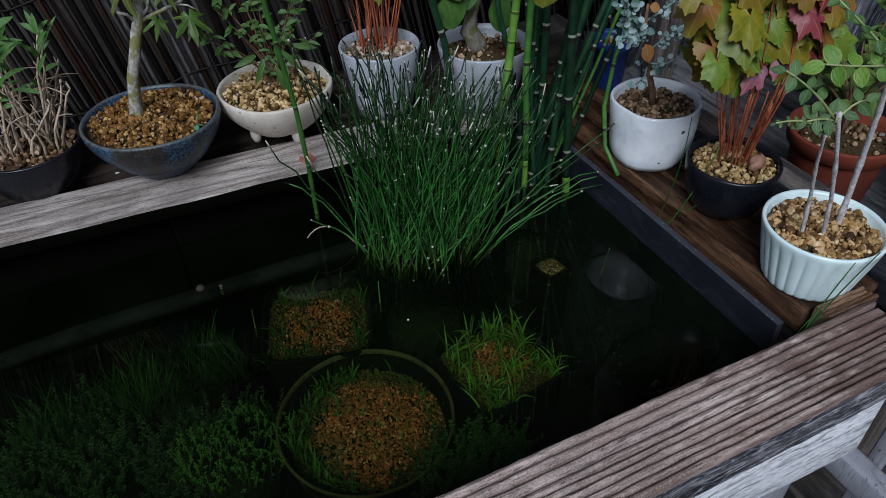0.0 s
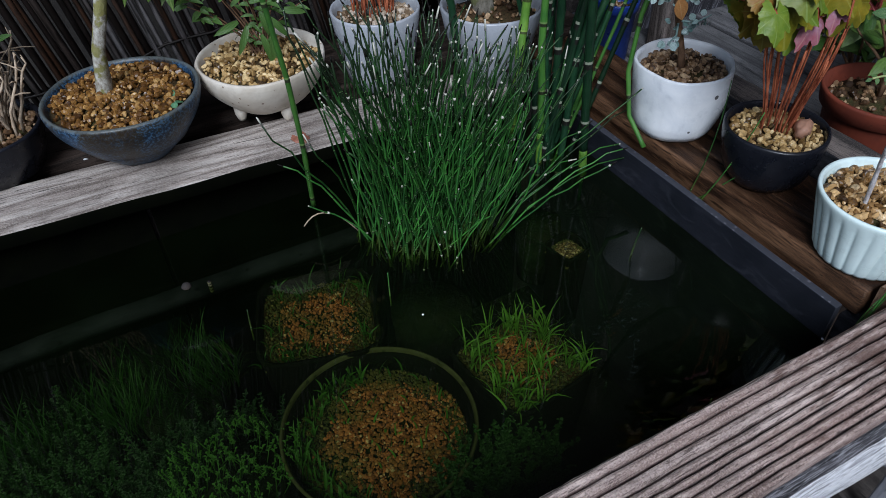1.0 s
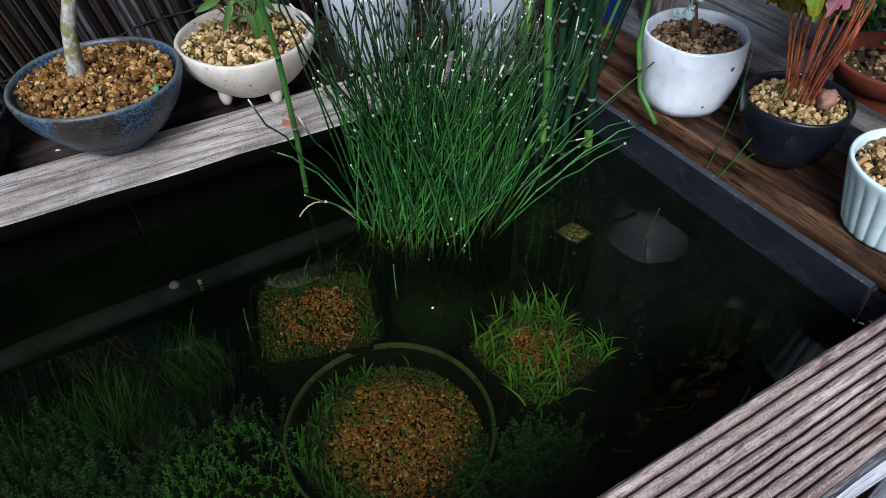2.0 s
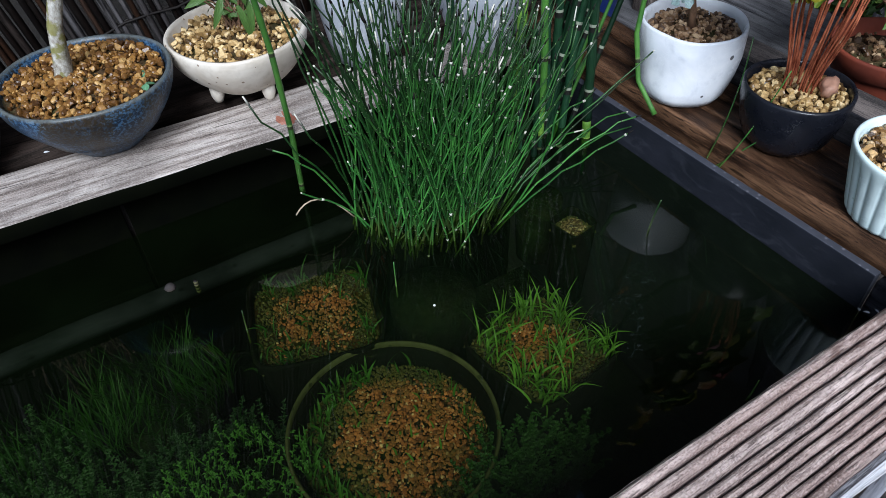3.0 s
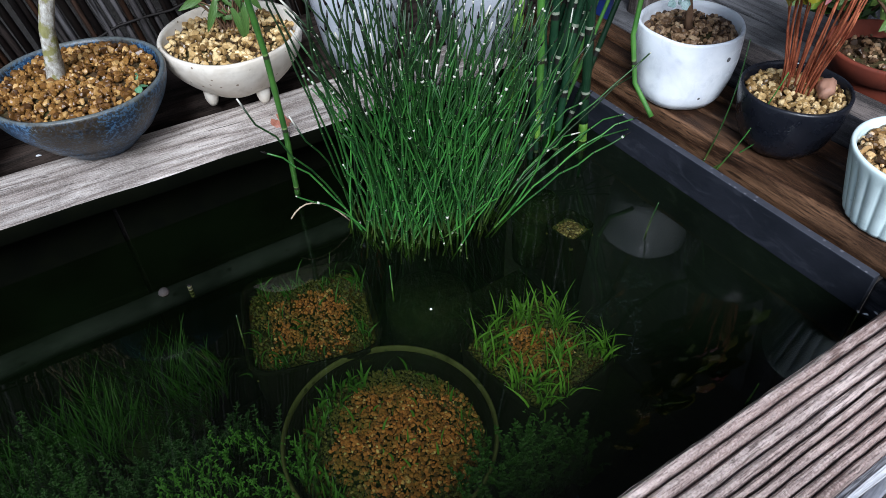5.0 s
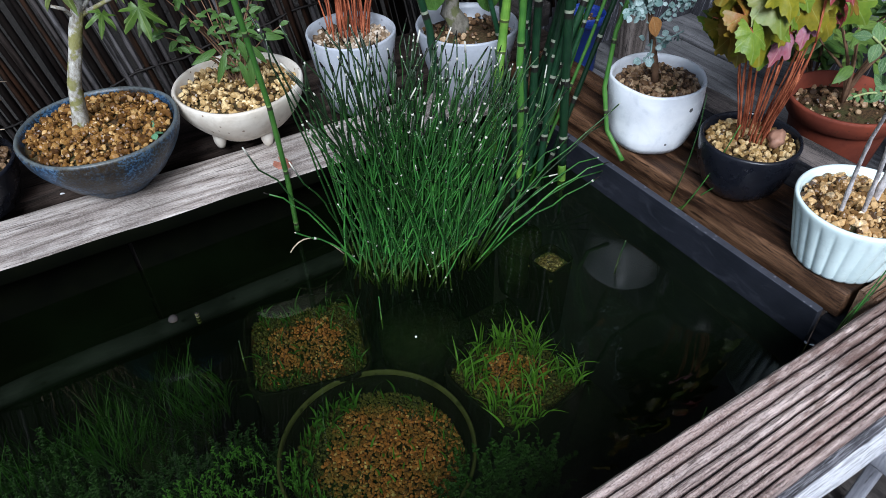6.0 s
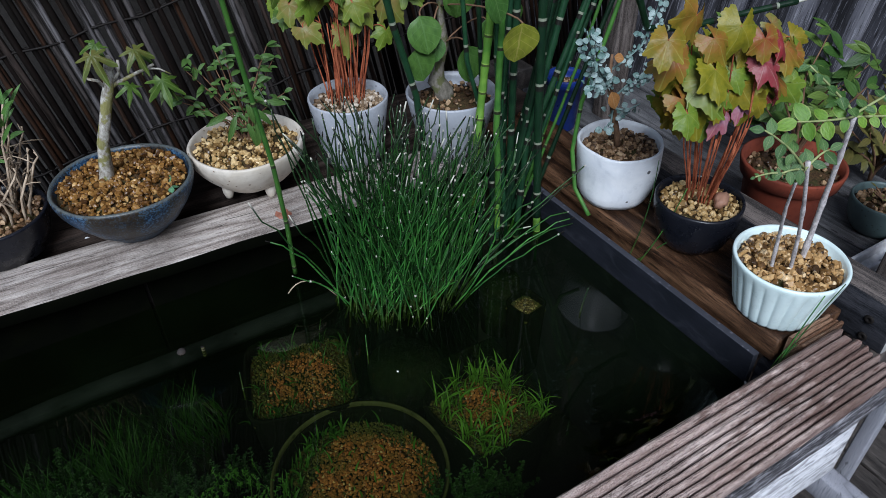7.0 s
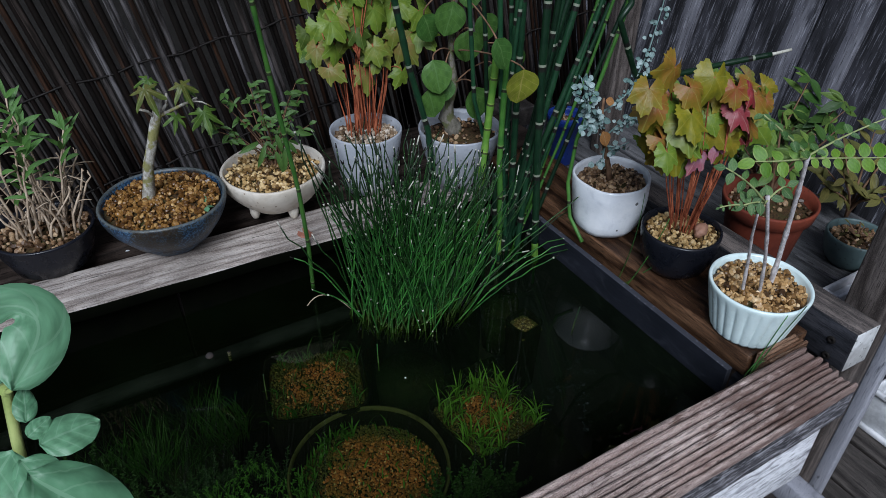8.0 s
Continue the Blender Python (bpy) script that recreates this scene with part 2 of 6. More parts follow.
def wood(name, dark, mid, light, along, rough=0.7, wet=0.0, rings=9.0, bump=0.6, spec=0.3, grit=0.35, stain=None, patchy=0.6):
    """Weathered timber with its grain along an axis (0 x, 1 y, 2 z): growth rings as contours of a stretched field, fine fibres, grit."""
    m = Mat(name, rough=rough, spec=spec)
    st = [13.0, 13.0, 13.0]
    st[along] = 1.1
    field = m.noise(1.6, 3, tuple(st), rough=0.45, distort=0.3)
    ring = m.math("FRACT", m.math("MULTIPLY", field, rings))
    st2 = [110.0, 110.0, 110.0]
    st2[along] = 7.0
    fine = m.noise(9.0, 5, tuple(st2), rough=0.75)
    st3 = [40.0, 40.0, 40.0]
    st3[along] = 4.0
    crack = m.noise(8.0, 3, tuple(st3), rough=0.6, distort=0.4)
    speck = m.noise(900, 3, rough=0.7)
    patch = m.noise(16, 4)
    c = m.ramp(ring, [(0.0, mid), (0.50, light), (0.78, mid), (0.91, dark), (1.0, mid)])
    c = m.mix(m.grey(fine, 0.42, 0.60, 0.0, 0.5), c, mid)
    c = m.mix(m.grey(fine, 0.53, 0.64, 0.0, 0.9), c, dark)
    c = m.mix(m.grey(fine, 0.46, 0.36, 0.0, 0.6), c, light)
    c = m.mix(m.grey(crack, 0.62, 0.67, 0.0, 0.9), c, tuple(x * 0.5 for x in dark))
    c = m.mix(m.grey(patch, 0.46, 0.66, 0.0, patchy), c, tuple(x * 0.45 for x in mid))
    c = m.mix(m.grey(speck, 0.50, 0.66, 0.0, grit), c, light)
    c = m.mix(m.grey(speck, 0.48, 0.34, 0.0, grit), c, dark)
    rnd = m.grey(m.random(), 0, 1, 0.85, 1.1)
    c = m.mix(1.0, c, m.node("ShaderNodeCombineColor", Red=rnd, Green=rnd, Blue=rnd).outputs[0], "MULTIPLY")
    if stain:
        # a wet, worn patch from x0 on, with a ragged edge
        reach = m.math("ADD", m.split(m.coords())[0], m.grey(m.noise(170, 5, (0.3, 1, 1)), 0.3, 0.7, -0.09, 0.09))
        c = m.mix(m.grey(reach, stain, stain + 0.05, 0.0, 0.62), c, (0.085, 0.036, 0.024))
    m.colour(c)
    m.rough(m.grey(patch, 0.35, 0.7, rough - 0.1 - wet, rough + 0.1 - wet))
    m.bump(ring, bump * 0.25, 0.0008).bump(fine, bump, 0.0009).bump(crack, -bump * 0.4, 0.001)
    return m.m


wood_grey = wood("weathered_grey_wood", (0.07, 0.052, 0.043), (0.30, 0.25, 0.22), (0.64, 0.58, 0.53), 0, rings=11, bump=0.9)
wood_ribbed = wood("ribbed_decking_wood", (0.060, 0.040, 0.037), (0.40, 0.275, 0.24), (0.78, 0.645, 0.59), 0, rough=0.5, rings=3, grit=0.55, bump=1.0, stain=0.41)
def streaked(name, ground, mid, pale, low=0.5):
    """Rain-washed board: long dark and pale fibres along x."""
    m = Mat(name, rough=0.8, spec=0.2)
    broad = m.noise(7.0, 4, (1.6, 9, 9), rough=0.65, distort=0.8)
    fibre = m.noise(16.0, 6, (1.6, 12, 12), rough=0.75, distort=0.8)
    fine = m.noise(60.0, 5, (2.2, 12, 12), rough=0.75)
    chip = m.noise(420.0, 4, (0.35, 1, 1), rough=0.7)
    c = m.mix(m.grey(broad, 0.40, 0.60), ground, mid)
    c = m.mix(m.grey(fibre, low, low + 0.09, 0, 0.9), c, pale)
    c = m.mix(m.grey(fine, 0.45, 0.36, 0, 0.85), c, ground)
    c = m.mix(m.grey(fine, 0.58, 0.66, 0, 0.7), c, pale)
    c = m.mix(m.grey(chip, 0.56, 0.66, 0, 0.7), c, tuple(min(1.0, x * 1.2) for x in pale))
    c = m.mix(m.grey(chip, 0.44, 0.34, 0, 0.55), c, ground)
    m.colour(c)
    m.bump(fibre, 0.6, 0.0015).bump(fine, 0.6, 0.0008)
    return m.m


wood_streak = streaked("streaked_dark_grey_wood", (0.018, 0.018, 0.022), (0.10, 0.098, 0.11), (0.55, 0.54, 0.58), 0.53)
wood_washed = streaked("rain_washed_pale_wood", (0.20, 0.20, 0.225), (0.66, 0.67, 0.72), (0.93, 0.94, 0.98), 0.42)
wood_black = wood("damp_black_wood", (0.006, 0.005, 0.004), (0.022, 0.016, 0.013), (0.068, 0.050, 0.042), 0, spec=0.08, grit=0.2)
wood_red = wood("damp_brown_wood", (0.005, 0.0025, 0.0015), (0.030, 0.0125, 0.0065), (0.23, 0.12, 0.065), 1, rough=0.45, wet=0.05, rings=6, spec=0.25, grit=0.25, bump=0.9)
wood_beam = wood("old_beam_wood", (0.02, 0.018, 0.019), (0.06, 0.052, 0.05), (0.24, 0.20, 0.18), 1)
wood_leg = wood("grey_leg_wood", (0.20, 0.205, 0.235), (0.31, 0.315, 0.355), (0.40, 0.405, 0.45), 2, rough=0.5, grit=0.15, bump=0.3, patchy=0.25)
wood_near_black = wood("near_black_wood", (0.006, 0.007, 0.009), (0.017, 0.018, 0.022), (0.06, 0.06, 0.07), 1, spec=0.15)
wood_end = wood("worn_brown_block", (0.012, 0.006, 0.004), (0.14, 0.065, 0.035), (0.42, 0.27, 0.18), 0, rough=0.45, rings=4, grit=0.4, bump=0.9)
wood_low = wood("dark_shelf_wood", (0.008, 0.007, 0.006), (0.030, 0.025, 0.023), (0.10, 0.088, 0.08), 1, rough=0.5, rings=6, bump=0.9)
wood_bench = wood("grey_bench_wood", (0.03, 0.03, 0.032), (0.085, 0.085, 0.09), (0.18, 0.18, 0.185), 1, rough=0.6)
wood_deck = wood("dark_deck_wood", (0.03, 0.025, 0.022), (0.09, 0.075, 0.065), (0.18, 0.15, 0.13), 0)
wood_post = wood("corner_post_wood", (0.02, 0.016, 0.014), (0.07, 0.056, 0.05), (0.20, 0.17, 0.155), 2)


def speckled(name, base, spot, rough=0.35, spots=0.25, scale=300, bump=0.15, cloud=None, spec=0.5, size=0.3):
    """A glaze or plastic with clouding and scattered specks; spots is the share of cells with one."""
    m = Mat(name, rough=rough, spec=spec)
    dot = m.dots(scale, size, spots)
    n = m.noise(scale * 2.2, 3)
    big, mid = m.noise(30, 4, distort=0.5), m.noise(110, 4)
    c = m.mix(m.grey(big, 0.38, 0.66, 0, 0.75), base, cloud or tuple(x * 0.82 for x in base))
    c = m.mix(m.grey(mid, 0.5, 0.75, 0, 0.45), c, tuple(x * 0.75 for x in (cloud or base)))
    c = m.mix(m.math("MULTIPLY", dot, 0.85), c, spot)
    m.colour(c)
    m.rough(m.grey(mid, 0.3, 0.7, max(0.05, rough - 0.08), rough + 0.15))
    m.bump(big, bump, 0.002).bump(n, bump * 0.4, 0.0003).bump(dot, -bump, 0.0004)
    return m.m


def glaze_blue():
    m = Mat("blue_brown_glaze", rough=0.36, spec=0.3)
    z = m.split(m.coords())[2]
    run = m.noise(34, 5, (1, 1, 0.5), distort=0.8)
    spot = m.noise(300, 6, rough=0.8)
    cell = m.dots(260, 0.55, 0.75)
    c = m.ramp(run, [(0.38, (0.030, 0.020, 0.010)), (0.48, (0.030, 0.028, 0.022)), (0.56, (0.009, 0.018, 0.034)), (0.75, (0.016, 0.048, 0.105))])
    fleck = m.noise(520, 4, rough=0.6)
    c = m.mix(m.math("MULTIPLY", m.grey(fleck, 0.49, 0.55), m.grey(run, 0.38, 0.55, 0.15, 0.95)), c, (0.055, 0.125, 0.215))
    c = m.mix(m.math("MULTIPLY", cell, m.grey(run, 0.40, 0.58, 0.10, 0.7)), c, (0.008, 0.012, 0.022))
    c = m.mix(m.grey(spot, 0.47, 0.36, 0, 0.85), c, (0.007, 0.009, 0.014))
    c = m.mix(m.grey(spot, 0.60, 0.68, 0, 0.5), c, (0.26, 0.33, 0.38))
    lip = m.math("ADD", m.grey(z, 0.0530, 0.0560), m.grey(spot, 0.35, 0.65, -0.45, 0.1))
    c = m.mix(lip, c, (0.11, 0.125, 0.12))
    m.colour(c)
    m.bump(spot, 0.25, 0.0006)
    return m.m


blue_glaze = glaze_blue()
wood_sawn = speckled("rough_sawn_end_grain", (0.66, 0.67, 0.67), (0.12, 0.12, 0.12), 0.9, 0.5, 260, 0.9, (0.30, 0.29, 0.28), 0.15)
cream_glaze = speckled("cream_speckled_stoneware", (0.68, 0.63, 0.55), (0.15, 0.09, 0.05), 0.45, 0.30, 190, 0.4, (0.50, 0.43, 0.34), 0.35, 0.22)
white_glaze = speckled("white_rustic_glaze", (0.86, 0.88, 0.90), (0.025, 0.02, 0.02), 0.22, 0.22, 75, 0.55, (0.66, 0.70, 0.75), 0.45, 0.16)
plain_white = speckled("grey_white_porcelain", (0.40, 0.42, 0.46), (0.2, 0.2, 0.22), 0.3, 0.15, 140, 0.15, (0.32, 0.35, 0.39), 0.4, 0.2)
celadon = speckled("pale_celadon_glaze", (0.76, 0.90, 0.89), (0.60, 0.74, 0.72), 0.16, 0.05, 200, 0.05, (0.70, 0.86, 0.85))
black_clay = speckled("black_matt_clay", (0.007, 0.008, 0.012), (0.022, 0.023, 0.03), 0.26, 0.4, 420, 0.35, (0.012, 0.013, 0.019), 0.35)
terracotta = speckled("terracotta", (0.22, 0.048, 0.026), (0.12, 0.035, 0.02), 0.65, 0.3, 250, 0.2, (0.14, 0.034, 0.022), 0.2)
green_clay = speckled("grey_green_glaze", (0.10, 0.15, 0.15), (0.06, 0.08, 0.08), 0.4, 0.3, 250, 0.15, None, 0.3)
blue_plastic = speckled("blue_plastic", (0.010, 0.036, 0.22), (0.03, 0.08, 0.36), 0.35, 0.1, 100, 0.0)
white_plastic = speckled("white_plastic", (0.80, 0.81, 0.83), (0.3, 0.3, 0.3), 0.45, 0.2, 120, 0.05, (0.40, 0.41, 0.42))


def gravel(name, stops, rough=0.42, silt=0.0):
    m = Mat(name, rough=rough, spec=0.35)
    c = m.ramp(m.island(), stops)
    n = m.noise(500, 4)
    c = m.mix(m.grey(n, 0.45, 0.75, 0, 0.5), c, (0.10, 0.055, 0.03))
    if silt:
        c = m.mix(m.grey(m.noise(38, 3), 0.44, 0.64, 0, silt), c, (0.11, 0.085, 0.02))
    m.colour(c)
    m.bump(n, 0.5, 0.0006)
    return m.m


tan_gravel = gravel("tan_clay_granules", [(0.0, (0.025, 0.012, 0.005)), (0.25, (0.16, 0.080, 0.024)), (0.55, (0.40, 0.23, 0.09)), (0.85, (0.60, 0.39, 0.18)), (1.0, (0.80, 0.60, 0.36))], rough=0.3)
gold_gravel = gravel("golden_clay_granules", [(0.0, (0.035, 0.017, 0.006)), (0.25, (0.20, 0.115, 0.038)), (0.6, (0.48, 0.31, 0.125)), (1.0, (0.78, 0.59, 0.31))], rough=0.3)
brown_gravel = gravel("brown_clay_granules", [(0.0, (0.045, 0.018, 0.005)), (0.4, (0.15, 0.066, 0.015)), (0.75, (0.29, 0.145, 0.037)), (1.0, (0.52, 0.32, 0.12))], rough=0.3)
dark_gravel = gravel("mixed_dark_granules", [(0.0, (0.02, 0.011, 0.006)), (0.35, (0.11, 0.058, 0.028)), (0.7, (0.26, 0.155, 0.08)), (1.0, (0.50, 0.35, 0.21))])
furred_gravel = gravel("algae_furred_granules", [(0.0, (0.020, 0.024, 0.006)), (0.6, (0.055, 0.058, 0.014)), (0.95, (0.11, 0.085, 0.026)), (1.0, (0.22, 0.17, 0.07))], rough=0.9, silt=0.65)
red_gravel = gravel("red_clay_granules", [(0.0, (0.10, 0.030, 0.012)), (0.5, (0.45, 0.125, 0.040)), (0.9, (0.58, 0.19, 0.07)), (1.0, (0.76, 0.48, 0.27))], rough=0.8, silt=0.65)
pale_gravel = gravel("pale_pumice", [(0.0, (0.07, 0.04, 0.02)), (0.5, (0.30, 0.21, 0.13)), (1.0, (0.62, 0.55, 0.46))])


def soil_mat():
    m = Mat("damp_soil", rough=0.9, spec=0.2)
    n, b = m.noise(400, 5, rough=0.7), m.noise(60, 3)
    m.colour(m.mix(m.grey(b, 0.45, 0.65, 0, 0.7), m.ramp(n, [(0.35, (0.025, 0.015, 0.008)), (0.65, (0.11, 0.062, 0.028))]), (0.04, 0.05, 0.015)))
    m.bump(n, 0.8, 0.002)
    return m.m


soil = soil_mat()


def liner_mat():
    m = Mat("black_plastic_board", rough=0.42, spec=0.25)
    n, f, s = m.noise(22, 4), m.noise(600, 3), m.noise(90, 3, (1, 1, 6))
    c = m.ramp(n, [(0.3, (0.009, 0.011, 0.015)), (0.7, (0.019, 0.021, 0.029))])
    c = m.mix(m.grey(f, 0.73, 0.79, 0, 0.6), c, (0.13, 0.13, 0.14))
    m.colour(c)
    scuff = m.noise(30, 5, (1, 1, 3), rough=0.7, distort=1.0)
    m.colour(m.mix(m.grey(scuff, 0.54, 0.66, 0, 0.55), c, (0.040, 0.043, 0.055)))
    m.rough(m.grey(s, 0.35, 0.7, 0.36, 0.6))
    m.bump(f, 0.25, 0.0004).bump(scuff, 0.2, 0.0008)
    return m.m


liner = liner_mat()
# Lighter copy of liner; the sky's light on the edge is in its colour.
skylit_edge = speckled("skylit_black_plastic_edge", (0.050, 0.054, 0.068), (0.13, 0.13, 0.15), 0.5, 0.2, 260, 0.5, (0.034, 0.037, 0.047), 0.3)
# Darker copy of liner; the shade under the shelf is in its colour.
shade_black_liner = speckled("shade_black_algae_board", (0.0018, 0.0022, 0.0016), (0.008, 0.008, 0.006), 0.6, 0.0, 90, 0.1, (0.0030, 0.0036, 0.002), spec=0.0)


def water_mat():
    """A thin sheet of slightly cloudy green-brown water that mirrors by Fresnel."""
    m = Mat("pond_water")
    t = m.t
    out = t.nodes["Material Output"]
    t.nodes.remove(m.p)
    clear = t.nodes.new("ShaderNodeBsdfTransparent")
    clear.inputs["Color"].default_value = (0.30, 0.385, 0.20, 1)
    gloss = t.nodes.new("ShaderNodeBsdfGlossy")
    gloss.inputs["Roughness"].default_value = 0.015
    ripple = m.node("ShaderNodeBump", Height=m.noise(18, 2), Strength=0.05, Distance=0.004)
    t.links.new(ripple.outputs["Normal"], gloss.inputs["Normal"])
    fres = m.node("ShaderNodeFresnel", IOR=1.33)
    t.links.new(ripple.outputs["Normal"], fres.inputs["Normal"])
    mixer = t.nodes.new("ShaderNodeMixShader")
    t.links.new(fres.outputs[0], mixer.inputs[0])
    t.links.new(clear.outputs[0], mixer.inputs[1])
    t.links.new(gloss.outputs[0], mixer.inputs[2])
    murk = t.nodes.new("ShaderNodeBsdfDiffuse")
    murk.inputs["Color"].default_value = (0.10, 0.21, 0.075, 1)
    cloudy = t.nodes.new("ShaderNodeMixShader")
    t.links.new(m.grey(m.noise(14, 3), 0.35, 0.65, 0.0040, 0.0108), cloudy.inputs[0])
    t.links.new(mixer.outputs[0], cloudy.inputs[1])
    t.links.new(murk.outputs[0], cloudy.inputs[2])
    t.links.new(cloudy.outputs[0], out.inputs["Surface"])
    return m.m


water_sheet = water_mat()


def granule_bed():
    m = Mat("silted_granule_bed", rough=0.9, spec=0.05)
    n, b = m.noise(500, 4), m.noise(38, 3)
    c = m.ramp(n, [(0.35, (0.030, 0.018, 0.007)), (0.65, (0.10, 0.048, 0.016))])
    m.colour(m.mix(m.grey(b, 0.38, 0.54, 0, 0.95), c, (0.014, 0.022, 0.005)))
    m.bump(n, 0.3, 0.0006)
    return m.m


bed_soil = granule_bed()


def silt_mat():
    m = Mat("black_pond_silt", rough=0.9, spec=0.03)
    n, b = m.noise(120, 5), m.noise(20, 4)
    m.colour(m.mix(m.grey(b, 0.4, 0.7, 0, 0.8), m.ramp(n, [(0.35, (0.004, 0.005, 0.003)), (0.7, (0.018, 0.020, 0.010))]), (0.008, 0.016, 0.006)))
    m.bump(n, 0.7, 0.003)
    return m.m


silt = silt_mat()


def reed_mat(name, stops, streak):
    m = Mat(name, rough=0.5, spec=0.15)
    c = m.ramp(m.random(), stops)
    n = m.noise(4, 5, (60, 60, 3), rough=0.65)
    c = m.mix(m.grey(n, 0.44, 0.58, 0, 0.9), c, streak)
    f = m.noise(160, 4, (1, 1, 0.3))
    c = m.mix(m.grey(f, 0.5, 0.72, 0, 0.7), c, (0.012, 0.010, 0.009))
    m.colour(c)
    m.bump(f, 0.4, 0.0008)
    return m.m


reed = reed_mat("dark_reed", [(0.0, (0.004, 0.003, 0.003)), (0.5, (0.011, 0.007, 0.006)), (0.66, (0.046, 0.022, 0.013)), (0.84, (0.056, 0.047, 0.044)), (1.0, (0.16, 0.15, 0.155))], (0.006, 0.005, 0.004))


def stem_mat(name, lo, hi, pitch, ring, pale, width=0.08, rough=0.4, aged=None, spread=(0.45, 1.55)):
    """A jointed stem: dark and pale rings every pitch metres of its length."""
    m = Mat(name, rough=rough, spec=0.4)
    v = m.split(m.coords(kind="UV"))[1]
    off = m.math("MULTIPLY", m.random(), pitch)
    ph = m.math("FRACT", m.math("DIVIDE", m.math("ADD", v, off), pitch))
    n = m.noise(70, 3)
    c = m.mix(m.grey(n, 0.3, 0.7), lo, hi)
    rnd = m.grey(m.math("FRACT", m.math("ADD", m.random(), m.island())), 0, 1, *spread)
    c = m.mix(1.0, c, m.node("ShaderNodeCombineColor", Red=rnd, Green=rnd, Blue=rnd).outputs[0], "MULTIPLY")
    if aged:
        # dark old tips, yellowed feet
        c = m.mix(m.grey(v, aged[0], aged[1], 0.0, 0.9), c, (0.010, 0.020, 0.009))
        c = m.mix(m.grey(v, 0.030, 0.008, 0.0, 0.55), c, (0.085, 0.105, 0.020))
    c = m.mix(m.math("LESS_THAN", ph, width), c, pale)
    c = m.mix(m.math("LESS_THAN", ph, width * 0.65), c, ring)
    m.colour(c)
    line = m.math("SINE", m.math("MULTIPLY", m.split(m.coords(kind="UV"))[0], 6.2832 * 14))
    m.bump(line, 0.12, 0.0003)
    return m.m


reed_green = stem_mat("thin_horsetail_green", (0.011, 0.066, 0.015), (0.042, 0.175, 0.028), 0.028, (0.010, 0.020, 0.008), (0.12, 0.22, 0.08), 0.055, aged=(0.11, 0.19), spread=(0.08, 1.55))
horse_green = stem_mat("thick_horsetail_green", (0.005, 0.027, 0.013), (0.014, 0.055, 0.022), 0.060, (0.012, 0.012, 0.010), (0.24, 0.27, 0.20), 0.12)
horse_mid = stem_mat("mid_horsetail_green", (0.022, 0.085, 0.016), (0.050, 0.145, 0.024), 0.06, (0.02, 0.025, 0.012), (0.13, 0.22, 0.07), 0.07)
horse_bright = stem_mat("young_horsetail_green", (0.07, 0.21, 0.03), (0.17, 0.34, 0.05), 0.026, (0.05, 0.07, 0.02), (0.22, 0.36, 0.07), 0.12)
tip_pale = speckled("pale_stem_tip", (0.55, 0.54, 0.46), (0.3, 0.28, 0.2), 0.4, 0.3)
tip_black = speckled("black_stem_tip", (0.015, 0.013, 0.012), (0.03, 0.03, 0.03), 0.5, 0.3, spec=0.1)


def leaf_mat(name, a, b, tint=None, vein=(0.25, 0.34, 0.14), rough=0.42, veins=9, through=0.25, edge=None, relief=0.002):
    """A leaf blade on leaf coordinates: veins, mottling, and a tint that differs leaf by leaf."""
    m = Mat(name, rough=rough, spec=0.45)
    u, v, _ = m.split(m.coords(kind="UV"))
    n = m.noise(3.5, 4, kind="UV")
    c = m.mix(m.grey(m.random(), 0.1, 0.9), a, b)
    c = m.mix(m.grey(n, 0.35, 0.7, 0, 0.6), c, tuple(x * 0.55 for x in a))
    if tint:
        k = m.math("MULTIPLY", m.grey(m.random(), tint[1], tint[2]), m.grey(n, 0.25, 0.65))
        c = m.mix(k, c, tint[0])
    au = m.math("ABSOLUTE", u)
    if edge:
        c = m.mix(m.grey(au, 0.8, 1.0, 0, 0.8), c, edge)
    if veins:
        side = m.math("FRACT", m.math("MULTIPLY", m.math("SUBTRACT", v, m.math("MULTIPLY", au, 0.28)), veins))
        line = m.math("MAXIMUM", m.math("LESS_THAN", au, 0.05), m.math("MULTIPLY", m.math("LESS_THAN", side, 0.1), 0.6))
        c = m.mix(m.math("MULTIPLY", line, 0.7), c, vein)
        m.bump(line, 0.3, 0.0006)
    m.colour(c)
    m.bump(n, 0.35, relief)
    if through:
        t = m.t
        tr = t.nodes.new("ShaderNodeBsdfTranslucent")
        t.links.new(m.p.inputs["Base Color"].links[0].from_socket, tr.inputs["Color"])
        mx = t.nodes.new("ShaderNodeMixShader")
        mx.inputs[0].default_value = through
        t.links.new(m.p.outputs[0], mx.inputs[1])
        t.links.new(tr.outputs[0], mx.inputs[2])
        t.links.new(mx.outputs[0], t.nodes["Material Output"].inputs["Surface"])
    return m.m


